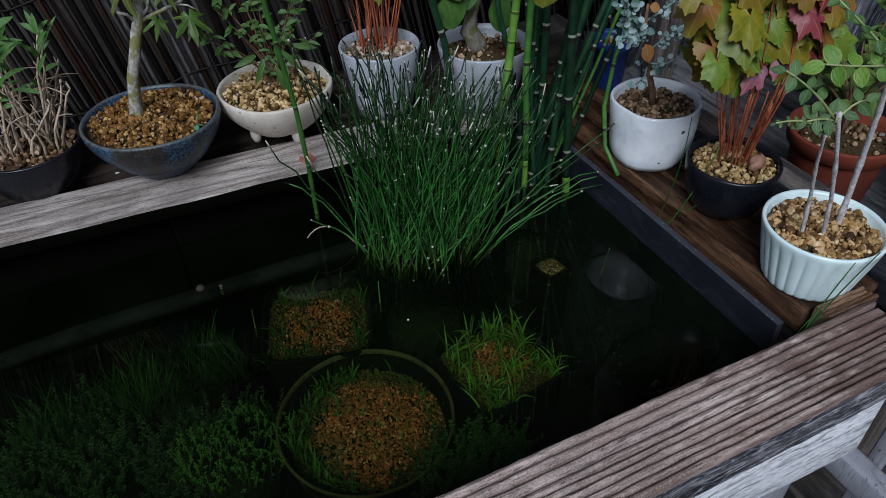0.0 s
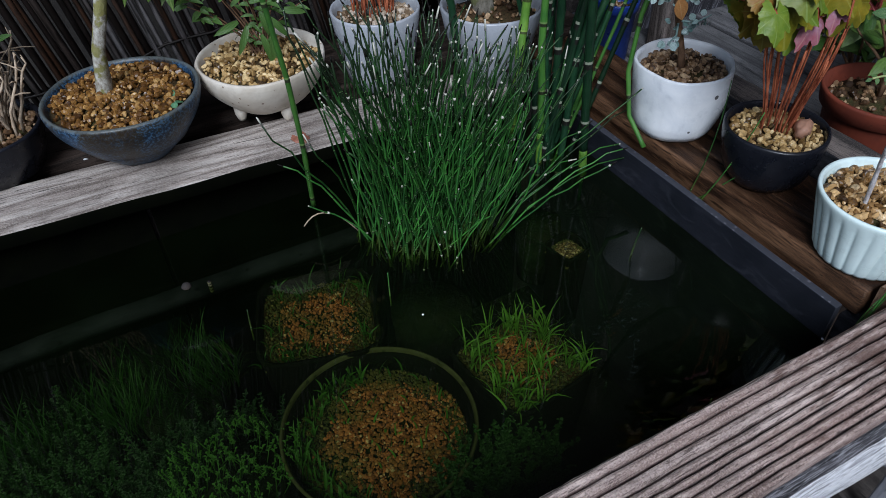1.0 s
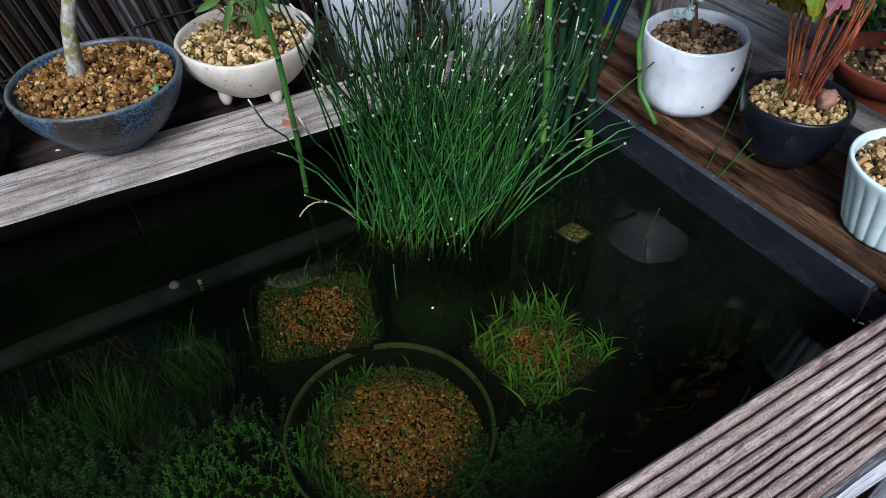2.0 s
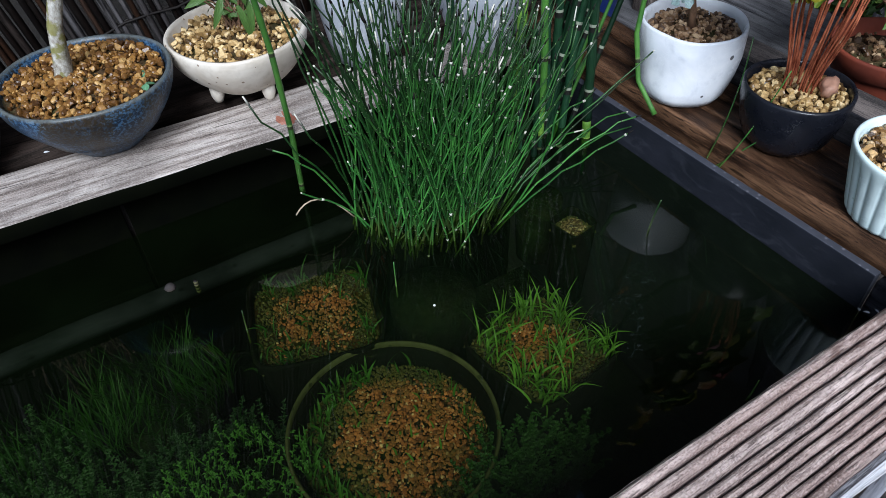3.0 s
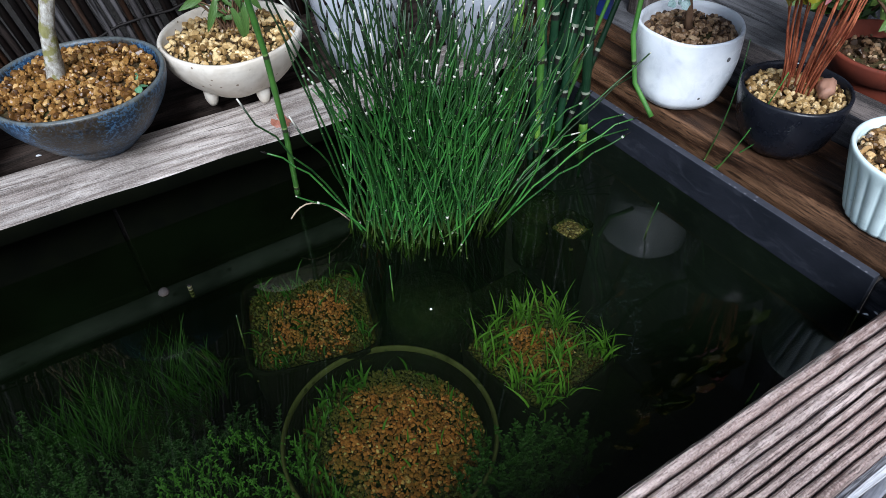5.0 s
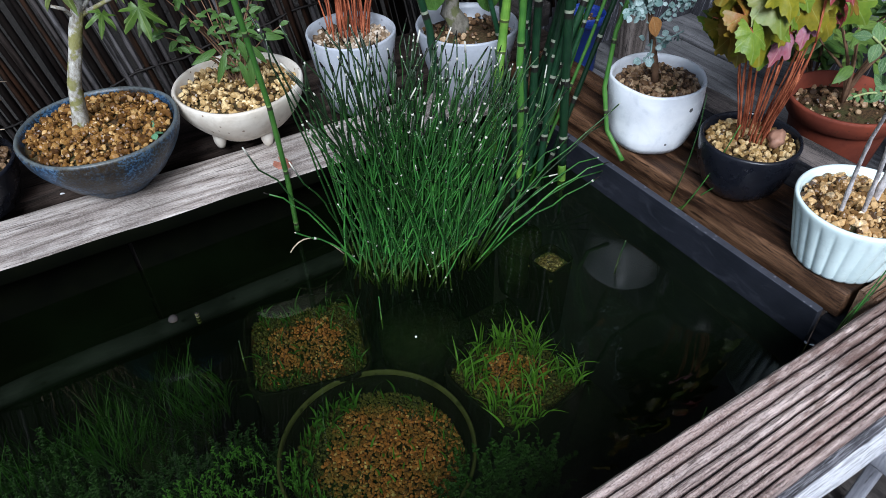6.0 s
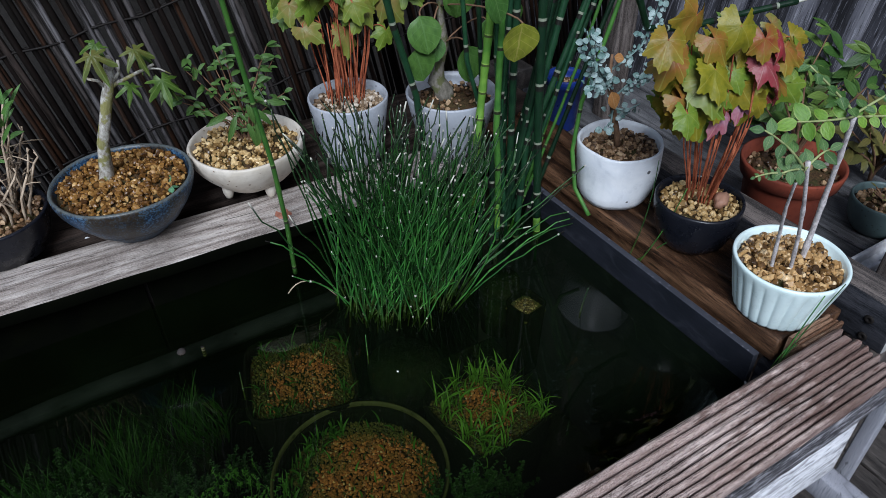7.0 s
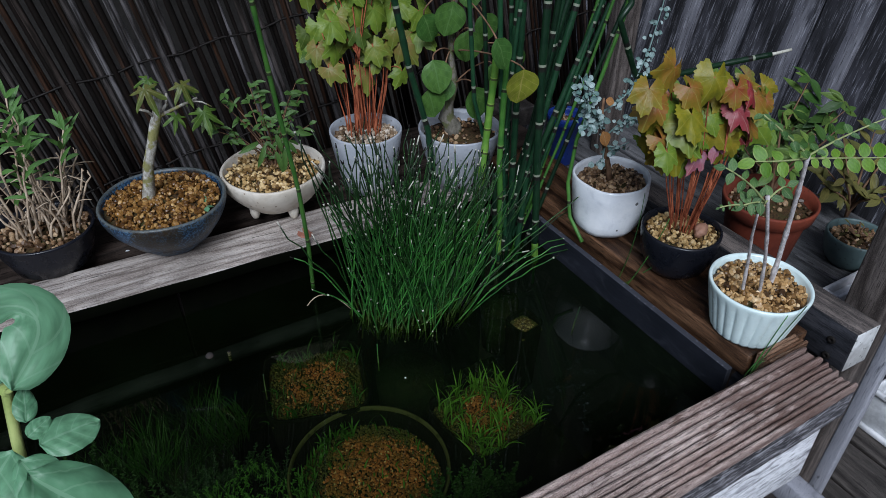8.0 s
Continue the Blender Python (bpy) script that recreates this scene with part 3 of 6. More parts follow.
def lobe_leaf_mat(name, a, b, tint, lo, hi, vein):
    """A palmate leaf: veins ray out from the stalk."""
    m = Mat(name, rough=0.45, spec=0.4)
    u, v, _ = m.split(m.coords(kind="UV"))
    n = m.noise(3.0, 4, kind="UV")
    rnd = m.random()
    c = m.mix(m.grey(n, 0.3, 0.7), a, b)
    away = m.math("SQRT", m.math("ADD", m.math("MULTIPLY", u, u), m.math("MULTIPLY", v, v)))
    k = m.math("MULTIPLY", m.grey(rnd, lo, hi), m.grey(n, 0.2, 0.6, 0.2, 1))
    k = m.math("MULTIPLY", k, m.grey(away, 0.2, 1.0, 1.2, 0.45))
    c = m.mix(k, c, tint)
    ang = m.math("ARCTAN2", u, v)
    ray = m.math("ABSOLUTE", m.math("SINE", m.math("MULTIPLY", ang, 3.4)))
    line = m.math("LESS_THAN", ray, 0.09)
    c = m.mix(m.math("MULTIPLY", line, 0.45), c, vein)
    m.colour(c)
    m.bump(line, 0.25, 0.0006).bump(n, 0.4, 0.002)
    t = m.t
    tr = t.nodes.new("ShaderNodeBsdfTranslucent")
    t.links.new(c, tr.inputs["Color"])
    mx = t.nodes.new("ShaderNodeMixShader")
    mx.inputs[0].default_value = 0.25
    t.links.new(m.p.outputs[0], mx.inputs[1])
    t.links.new(tr.outputs[0], mx.inputs[2])
    t.links.new(mx.outputs[0], t.nodes["Material Output"].inputs["Surface"])
    return m.m


leaf_green = leaf_mat("green_leaf", (0.06, 0.15, 0.045), (0.13, 0.26, 0.075))
leaf_round = leaf_mat("round_green_leaf", (0.05, 0.15, 0.03), (0.10, 0.22, 0.045), vein=(0.12, 0.24, 0.07), veins=5)
leaf_yellow = leaf_mat("yellowing_leaf", (0.24, 0.27, 0.03), (0.30, 0.32, 0.05), vein=(0.4, 0.36, 0.1), veins=5)
leaf_basil = leaf_mat("pale_green_herb_leaf", (0.130, 0.33, 0.175), (0.185, 0.42, 0.235), vein=(0.25, 0.46, 0.29), veins=4, rough=0.42, relief=0.0003)
leaf_bright = leaf_mat("lime_leaflet", (0.11, 0.27, 0.025), (0.22, 0.40, 0.05), vein=(0.3, 0.45, 0.12), veins=0, edge=(0.35, 0.42, 0.10))
leaf_bamboo = leaf_mat("bamboo_grass_leaf", (0.07, 0.20, 0.04), (0.18, 0.36, 0.09), veins=0)
leaf_shrub = leaf_mat("small_shrub_leaf", (0.08, 0.18, 0.04), (0.24, 0.36, 0.11), veins=0)
leaf_silver = leaf_mat("silver_leaf", (0.13, 0.24, 0.22), (0.46, 0.58, 0.57), veins=0, through=0.1)
leaf_orange = leaf_mat("withered_orange_leaf", (0.55, 0.26, 0.09), (0.6, 0.33, 0.14), vein=(0.6, 0.4, 0.2))
leaf_dry = leaf_mat("dry_red_leaf", (0.38, 0.14, 0.09), (0.45, 0.2, 0.13), vein=(0.5, 0.3, 0.2))
leaf_acer = lobe_leaf_mat("green_palmate_leaf", (0.045, 0.10, 0.014), (0.09, 0.17, 0.026), (0.17, 0.10, 0.035), 0.6, 1.3, (0.24, 0.32, 0.10))
leaf_maple = lobe_leaf_mat("autumn_palmate_leaf", (0.15, 0.165, 0.012), (0.32, 0.28, 0.022), (0.30, 0.075, 0.03), 0.10, 1.0, (0.34, 0.34, 0.08))
leaf_rose = lobe_leaf_mat("rose_palmate_leaf", (0.30, 0.022, 0.035), (0.30, 0.07, 0.06), (0.46, 0.27, 0.36), 0.35, 0.9, (0.5, 0.28, 0.25))
leaf_lime = lobe_leaf_mat("lime_palmate_leaf", (0.11, 0.20, 0.022), (0.21, 0.29, 0.035), (0.30, 0.13, 0.07), 0.6, 1.2, (0.28, 0.38, 0.12))


def bark(name, dark, light, moss=None, scale=60):
    m = Mat(name, rough=0.8, spec=0.2)
    n, b = m.noise(scale, 5, (1, 1, 0.6), rough=0.75), m.noise(70, 4)
    c = m.ramp(n, [(0.35, dark), (0.65, light)])
    if moss:
        c = m.mix(m.grey(b, 0.50, 0.56, 0, 0.85), c, moss)
    m.colour(c)
    m.bump(n, 0.7, 0.0015)
    return m.m


bark_acer = bark("lichened_bark", (0.15, 0.12, 0.08), (0.58, 0.57, 0.52), (0.20, 0.19, 0.045), 260)
bark_brown = bark("brown_bark", (0.09, 0.05, 0.03), (0.26, 0.15, 0.09))
bark_grey = bark("grey_twig_bark", (0.32, 0.29, 0.29), (0.80, 0.76, 0.76), None, 180)
bark_red = bark("red_seedling_stem", (0.15, 0.026, 0.012), (0.50, 0.155, 0.075), None, 90)
bark_tan = bark("dry_cane", (0.24, 0.17, 0.11), (0.60, 0.48, 0.36), None, 120)
twig_green = bark("green_twig", (0.22, 0.28, 0.10), (0.42, 0.46, 0.22), None, 90)
# ---- the setting ----
def ground_sheet():
    s = Shape()
    n = 24
    vs = [((i / n - 0.5) * 120, (j / n - 0.5) * 120, -0.62) for j in range(n + 1) for i in range(n + 1)]
    fs = [(j * (n + 1) + i, j * (n + 1) + i + 1, (j + 1) * (n + 1) + i + 1, (j + 1) * (n + 1) + i) for j in range(n) for i in range(n)]
    s.add(vs, fs)
    m = Mat("dark_concrete", rough=0.85, spec=0.25)
    a, b = m.noise(9, 5), m.noise(160, 4)
    m.colour(m.mix(m.grey(b, 0.4, 0.7, 0, 0.5), m.ramp(a, [(0.3, (0.07, 0.068, 0.064)), (0.7, (0.14, 0.135, 0.125))]), (0.05, 0.05, 0.045)))
    m.bump(b, 0.5, 0.002)
    return tagged(part("ground", s, m.m), "dark damp concrete yard under the pond stand", "ground", kind="structure")


ground_sheet()


# Unseen added walls: they close the yard and keep sky light off.
def sky_block_wall(name, size, centre):
    m = Mat(name + "_render", rough=0.85, spec=0.2)
    a, b = m.noise(3, 4), m.noise(120, 4)
    m.colour(m.ramp(a, [(0.3, (0.035, 0.032, 0.030)), (0.7, (0.07, 0.065, 0.06))]))
    m.bump(b, 0.5, 0.003)
    tagged(part(name, box_bm(size, 0.01, centre=centre), m.m, smooth=False), "added plain dark wall, unseen, that blocks sky light", "wall", kind="structure")


sky_block_wall("wall_north", (3.88, 0.12, 4.0), (-0.25, 1.45, 1.38))
sky_block_wall("wall_south", (3.88, 0.12, 1.4), (-0.25, -1.9, 0.08))
sky_block_wall("wall_east", (0.12, 3.47, 4.0), (1.75, -0.225, 1.38))


def reed_screen(name, label, n, pitch, width, length, origin, along, lean, mat, cords, seed):
    """A hanging screen of split reeds; along is its run, lean the way its top tips."""
    rng = random.Random(seed)
    top = thing(name, origin, label, "screen", kind="structure")
    along, rise = Vector(along).normalized(), Vector(lean).normalized()
    out = along.cross(rise).normalized()
    meshes = []
    for k in range(8):
        s = Shape()
        pts = [Vector((0.0012 * math.sin(k * 2.1 + i * 1.3), 0.0015 * math.cos(k + i * 1.7), length * i / 7)) for i in range(8)]
        s.tube(pts, [width * (0.42 + 0.08 * rng.random()) for _ in pts], 6)
        meshes.append(s.mesh("reed", mat))
    basis = Matrix((along, out, rise)).transposed().to_4x4()
    for i in range(n):
        w = rng.uniform(0.75, 1.2)
        m = Matrix.Translation(along * (i * pitch + rng.uniform(-0.15, 0.15) * pitch) + out * rng.uniform(-0.0015, 0.0015) + rise * rng.uniform(-0.03, 0.0))
        tilt = Matrix.Rotation(rng.uniform(-0.012, 0.012), 4, "Y")
        piece("reed", meshes[rng.randrange(8)], top, m @ basis @ tilt @ Matrix.Diagonal((w, w, 1, 1)))
    for h in cords:
        for side in (-1, 1):
            s = Shape()
            k = int(n * pitch / 0.012)
            s.tube([along * (j * 0.012) + rise * (h + 0.002 * math.sin(j * 0.9)) + out * (side * (width * 0.42 + 0.0012 * math.cos(j * 2.2))) for j in range(k)], 0.0013, 5)
            part("cord", s, tip_black, top)
    return top


reed_screen("fence_north", "dark brown weathered reed screen with black tie cords", 150, 0.0073, 0.0066, 1.55, (-0.24, 0.835, -0.07), (1, 0, 0.13), (-0.25, 0.03, 1), reed, (0.112, 0.232, 0.352, 0.472), 3)


def peeling_board():
    """Old painted boarding: dark ground, long pale flakes and grey streaks along the grain."""
    m = Mat("peeling_old_board", rough=0.75, spec=0.2)
    broad = m.noise(5.0, 4, (5, 5, 0.7), rough=0.6, distort=0.5)
    streak = m.noise(11.0, 5, (9, 9, 0.5), rough=0.65, distort=0.25)
    fine = m.noise(30.0, 4, (16, 16, 0.8), rough=0.7)
    chip = m.noise(60.0, 4, (1, 1, 0.35), rough=0.7, distort=0.6)
    c = m.ramp(broad, [(0.36, (0.012, 0.012, 0.014)), (0.50, (0.030, 0.030, 0.035)), (0.57, (0.050, 0.050, 0.060)), (0.64, (0.15, 0.15, 0.17))])
    c = m.mix(m.grey(streak, 0.54, 0.61, 0, 0.75), c, (0.115, 0.115, 0.135))
    c = m.mix(m.math("MULTIPLY", m.grey(fine, 0.57, 0.63), m.grey(broad, 0.42, 0.6, 0.35, 1.0)), c, (0.26, 0.26, 0.295))
    c = m.mix(m.math("MULTIPLY", m.grey(chip, 0.62, 0.70, 0, 0.6), m.grey(streak, 0.48, 0.58)), c, (0.28, 0.28, 0.31))
    c = m.mix(m.grey(fine, 0.44, 0.36, 0, 0.85), c, (0.009, 0.009, 0.010))
    m.colour(c)
    m.bump(streak, 0.5, 0.002).bump(chip, 0.4, 0.0012)
    return m.m


def board_fence():
    """Leaning boards of unequal width, butted edge to edge."""
    rng = random.Random(5)
    origin = Vector((0.98, 0.02, -0.30))
    top = thing("fence_east", origin, "grey peeling old wooden board fence", "fence", kind="structure")
    mat = peeling_board()
    along, rise = Vector((0, 1, 0)), Vector((0.26, 0.04, 1)).normalized()
    out = along.cross(rise).normalized()
    basis = Matrix((along, out, rise)).transposed().to_4x4()
    at = 0.0
    while at < 1.28:
        w = rng.uniform(0.07, 0.11)
        ob = part("board", box_bm((w - 0.0025, 0.012, 1.6), 0.0015, 14, 0.0016, rng.randrange(90), (0, 0, 0.8)), mat, top)
        ob.matrix_basis = Matrix.Translation(along * (at + w / 2) + out * rng.uniform(-0.003, 0.003)) @ basis @ Matrix.Rotation(rng.uniform(-0.01, 0.01), 4, "Y")
        at += w


board_fence()


def corner_post():
    top = thing("corner_post", (0.776, 0.770, -0.62), "weathered brown wooden post where two screens meet", "post", kind="structure")
    part("post", box_bm((0.032, 0.032, 1.5), 0.003, 12, 0.002, 3, (0, 0, 0.75)), wood_post, top)


corner_post()

# ---- the pond box ----
ZW = 0.014
pond = thing("pond_box", (0, 0, 0), "black plastic board lining of a timber-framed pond", "pond", kind="structure")
part("back_board", box_bm((0.404, 0.005, 0.312), 0.0010, 0, 0, 0, (-0.110, 0.6475, -0.0915)), shade_black_liner, pond)
part("back_board", box_bm((0.372, 0.005, 0.312), 0.0010, 0, 0, 0, (0.281, 0.6470, -0.0915)), shade_black_liner, pond)
# Added black backing so no sky light shows through the seam.
part("seam_light_stop", box_bm((0.02, 0.003, 0.30), 0.0005, 0, 0, 0, (0.0935, 0.6520, -0.0975)), tip_black, pond)
east_board = part("side_board", box_bm((0.007, 0.354, 0.290), 0.0008, 0, 0, 0, (0.4945, 0.468, -0.100)), liner, pond, smooth=False)
east_board.data.materials.append(skylit_edge)
# Top and near end painted lighter, as if lit by the sky.
for f in east_board.data.polygons:
    f.material_index = 1 if f.normal.z > 0.4 or f.normal.y < -0.4 else 0
part("front_board", box_bm((0.86, 0.008, 0.30), 0.0012, 0, 0, 0, (0.062, 0.246, -0.10)), liner, pond)
part("side_board", box_bm((0.007, 0.39, 0.314), 0.0012, 0, 0, 0, (-0.372, 0.450, -0.093)), liner, pond)
# Added block; its dark colour stands for the unlit gap at the corner.
part("corner_block", box_bm((0.062, 0.040, 0.150), 0.002, 0, 0, 0, (0.5310, 0.272, -0.040)), wood_near_black, pond, "added dark block in place of the shaded gap in the pond corner")
part("pond_floor", box_bm((0.93, 0.42, 0.01), 0.001, 0, 0, 0, (0.08, 0.435, -0.245)), silt, pond, "black silted pond floor")
pool = Shape()
nx, ny = 40, 20
pool.add([(-0.37 + 0.860 * i / nx, 0.2505 + 0.394 * j / ny, ZW) for j in range(ny + 1) for i in range(nx + 1)],
         [(j * (nx + 1) + i, j * (nx + 1) + i + 1, (j + 1) * (nx + 1) + i + 1, (j + 1) * (nx + 1) + i) for j in range(ny) for i in range(nx)])
pool_ob = tagged(part("water", pool, water_sheet), "dark clear still pond water mirroring the pots", "water", kind="structure")
pool_ob.visible_shadow = False


def sunken_lip():
    """The silted lip of a sunken tray along the back of the pond: a low rounded strip that sags towards its end."""
    s = Shape()
    n = 40
    rows = []
    for i in range(n + 1):
        x = 0.37 - 0.70 * i / n
        z = -0.007 - 0.10 * max(0.0, -0.02 - x) ** 1.2 + 0.0012 * noise.noise((x * 20, 0, 0))
        y = 0.5955 - 0.06 * max(0.0, -0.02 - x)
        rows.append([(x, y + dy * (1 + 0.15 * noise.noise((x * 30, dy * 90, 2))), z + dz) for dy, dz in ((-0.0085, -0.010), (-0.0080, -0.003), (-0.005, 0.0), (0.004, 0.0006), (0.0080, -0.002), (0.0085, -0.010))])
    k = 6
    s.add([q for r in rows for q in r], [(i * k + j, i * k + (j + 1) % k, (i + 1) * k + (j + 1) % k, (i + 1) * k + j) for i in range(n) for j in range(k)])
    part("sunken_lip", s, lip_grey, pond, "grey silted plastic lip under the water")


lip_grey = speckled("silted_grey_lip", (0.022, 0.022, 0.031), (0.006, 0.006, 0.008), 0.8, 0.4, 90, 0.5, (0.006, 0.007, 0.009), 0.03)
sunken_lip()


# ---- timber round the pond ----
def plank(name, label, size, centre, mat, bevel=0.002, cuts=24, jitter=0.0012, seed=1):
    top = part(name, box_bm(size, bevel, cuts, jitter, seed, (0, 0, 0)), mat)
    top.location = centre
    return tagged(top, label, "board", "boards round the pond")


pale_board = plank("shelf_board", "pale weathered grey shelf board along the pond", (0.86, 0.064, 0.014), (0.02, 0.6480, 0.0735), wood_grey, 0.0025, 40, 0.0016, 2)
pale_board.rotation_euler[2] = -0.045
pale_board.data.materials.append(shade_black_liner)
# Front face painted near-black in place of the shade below the edge.
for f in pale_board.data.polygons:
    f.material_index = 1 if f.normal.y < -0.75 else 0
plank("shelf_board", "damp blackened shelf board under the bonsai pots", (1.00, 0.10, 0.022), (0.08, 0.752, 0.066), wood_black, 0.003, 40, 0.0014, 3)
for i, (x0, x1) in enumerate(((0.5040, 0.5290), (0.5315, 0.5530), (0.5555, 0.5770))):
    plank("side_shelf_board", "dark damp red-brown shelf plank beside the pond", (x1 - x0, 0.470 + 0.003 * i, 0.024), ((x0 + x1) / 2, 0.5180 - 0.001 * i, 0.049 + 0.001 * i), wood_red, 0.0022, 30, 0.0012, 5 + i)
plank("corner_board", "dark brown plank behind the thick horsetails", (0.16, 0.05, 0.03), (0.555, 0.80, 0.062), wood_low, 0.003, 10, 0.001, 9)
end_beam = plank("end_beam", "short beam, weathered top, near-black sides, rough sawn end", (0.034, 0.36, 0.045), (0.5970, 0.419, 0.064), wood_beam, 0.003, 14, 0.0022, 11)
end_beam.data.materials.append(wood_near_black)
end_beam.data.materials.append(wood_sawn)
# Colour by facing: near end pale, sides near-black, the rest weathered.
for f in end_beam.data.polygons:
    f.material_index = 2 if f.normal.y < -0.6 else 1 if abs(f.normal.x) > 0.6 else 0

for y, z in ((-0.161, 0.003), (-0.162, -0.015)):
    s = Shape()
    lathe(s, [(0.0010, -0.0008), (0.0034, -0.0006), (0.0040, 0.0004), (0.0036, 0.0014), (0.0016, 0.0016), (0.0012, 0.0008)], 14)
    bolt = part("bolt", s, tip_black, end_beam, "dark rusty bolt head")
    bolt.location, bolt.rotation_euler = (-0.0172, y, z), (0, -math.pi / 2, 0)


def ribbed_plank(x0, x1, y0, y1, z0, z1, ribs, mats, label, deep=1.0):
    """Decking plank whose top carries rounded ribs along x."""
    rng = random.Random(4)
    prof = []
    widths = [rng.uniform(0.75, 1.3) for _ in range(ribs)]
    scale = (y1 - y0) / sum(widths)
    start = y0
    for w in (q * scale for q in widths):
        q, top_z = rng.uniform(-0.06, 0.06), rng.uniform(-0.0007, 0.0004)
        for f, h in ((0.01, -0.0072), (0.09, -0.0076), (0.13, -0.0044), (0.20, -0.0022), (0.32, -0.0006), (0.55, 0.0), (0.76, -0.0006), (0.90, -0.0022), (0.97, -0.0046)):
            prof.append((start + w * (f + q * math.sin(math.pi * f)), z1 + h * deep + (top_z if 0.2 < f < 0.9 else 0)))
        start += w
    prof.append((y1, z1 - 0.003 * deep))
    ring = prof + [(y1, z0 + 0.002), (y1 - 0.002, z0), (y0 + 0.002, z0), (y0, z0 + 0.002)]
    s = Shape()
    n = 120
    vs, fs, k = [], [], len(ring)
    for i in range(n + 1):
        x = x0 + (x1 - x0) * i / n
        for j, (y, z) in enumerate(ring):
            d = 0.0009 * noise.noise((x * 22, y * 300, 1.0)) + 0.0007 * noise.noise((x * 90, y * 500, 5.0))
            end = 0.006 * noise.noise((y * 130, z * 130, 3.0)) * max(0.0, (i - n + 4) / 4)
            vs.append((x + end, y + d * 0.4, z + d))
    slots = []
    for i in range(n):
        for j in range(k):
            q = (j + 1) % k
            fs.append((i * k + j, (i + 1) * k + j, (i + 1) * k + q, i * k + q))
            slots.append(1 if j == k - 1 else 0)
    fs.append(tuple(range(k)))
    fs.append(tuple(n * k + j for j in reversed(range(k))))
    s.add(vs, fs)
    s.m = slots + [0, 0]
    top = part("ribbed_plank", s, mats, smooth=False)
    return tagged(top, label, "board", "boards round the pond")


ribbed_plank(-0.42, 0.541, 0.209, 0.263, 0.037, 0.0745, 9, [wood_ribbed, wood_streak], "ribbed red-brown decking plank, worn along its edge", 0.95)
ribbed_plank(0.5060, 0.5540, 0.2645, 0.2785, 0.0375, 0.0705, 4, [wood_end, wood_end], "short ribbed brown block at the shelf's end", 0.4)
plank("apron_board", "silver-grey weathered board under the decking plank", (0.938, 0.026, 0.066), (0.051, 0.2245, 0.0035), wood_washed, 0.003, 60, 0.0026, 13)


stand = thing("stand", (0.60, 0.23, -0.62), "grey wooden stand that carries the pond frame", "stand")
part("leg", box_bm((0.011, 0.014, 0.705), 0.002, 10, 0.0008, 2, (0.038, 0.004, 0.3525)), wood_leg, stand)
part("leg", box_bm((0.040, 0.040, 0.585), 0.003, 10, 0.0008, 3, (-0.10, 0.030, 0.2925)), wood_leg, stand)
part("rail", box_bm((0.020, 0.30, 0.030), 0.003, 6, 0.0008, 2, (-0.03, 0.06, 0.508)), wood_leg, stand)
upright = part("upright_post", box_bm((0.048, 0.040, 1.00), 0.003, 16, 0.0016, 21), wood_post)
upright.location = (0.742, 0.300, -0.12)
tagged(upright, "weathered grey-brown upright post beside the beam", "post", kind="structure")
low_shelf = thing("low_shelf", (0.795, 0.16, -0.30), "dark worn plank shelf below the pond", "shelf")
for i in range(4):
    ob = part("plank", box_bm((0.074, 0.56, 0.022), 0.003, 16, 0.002, 30 + i), wood_low, low_shelf)
    ob.location = (-0.117 + i * 0.078, 0, -0.0112)
for x, y in ((-0.13, -0.22), (0.13, -0.22), (-0.13, 0.22), (0.13, 0.22)):
    part("leg", box_bm((0.03, 0.03, 0.297), 0.003, 4, 0.001, 4, (x, y, -0.171)), wood_low, low_shelf)


def deck():
    rng = random.Random(8)
    top = thing("deck", (0.9, 0.0, -0.60), "dark worn wooden decking on the ground", "decking", kind="structure")
    for i in range(16):
        ob = part("plank", box_bm((1.8, 0.084, 0.03), 0.004, 12, 0.0015, i), wood_deck, top)
        ob.location = (0, -0.6 + i * 0.09, 0.0 + rng.uniform(-0.002, 0.002))


deck()
# ---- pots ----
EYE = Vector((0.09, 0.12, 0.42))


def draw_near(ob, k):
    """Moves a thing towards the viewer's side by the share k and shrinks it with that."""
    ob.location = EYE + (ob.location - EYE) * k
    ob.scale = (k, k, k)


def pot(name, label, at, profile, mat, group="potted bonsai round the pond", fill=None, stone=None, count=320, size=0.0026, seed=1, wobble=0.0, flute=0.0, flutes=0, sides=72, dome=0.004, tilt=(0, 0), soil_label="damp dark potting soil"):
    """A turned pot: profile from the outer foot over the lip to the inner floor; fill is (radius, height) of its soil."""
    top = thing(name, at, label, "pot", group)
    s = Shape()
    lathe(s, profile, sides, flute, flutes, wobble, seed)
    part("body", s, mat, top)
    if fill:
        r, h = fill
        s = Shape()
        lathe(s, [(r * 0.90, h - 0.012), (r, h - 0.003), (r * 0.7, h - 0.002 + dome * 0.4), (r * 0.35, h - 0.002 + dome * 0.8), (0.0005, h - 0.002 + dome)], 40, wobble=0.001, seed=seed)
        part("soil", s, soil, top, soil_label)
        rng = random.Random(seed)
        spots = in_disc(count, r - size * 0.9, rng, h, dome, 0.0014)
        stones("gravel", spots, [size * (0.55 + 1.0 * rng.random() ** 1.6) for _ in spots], stone, top, seed, form=FINE)
    top.rotation_euler = (radians(tilt[0]), radians(tilt[1]), 0)
    return top


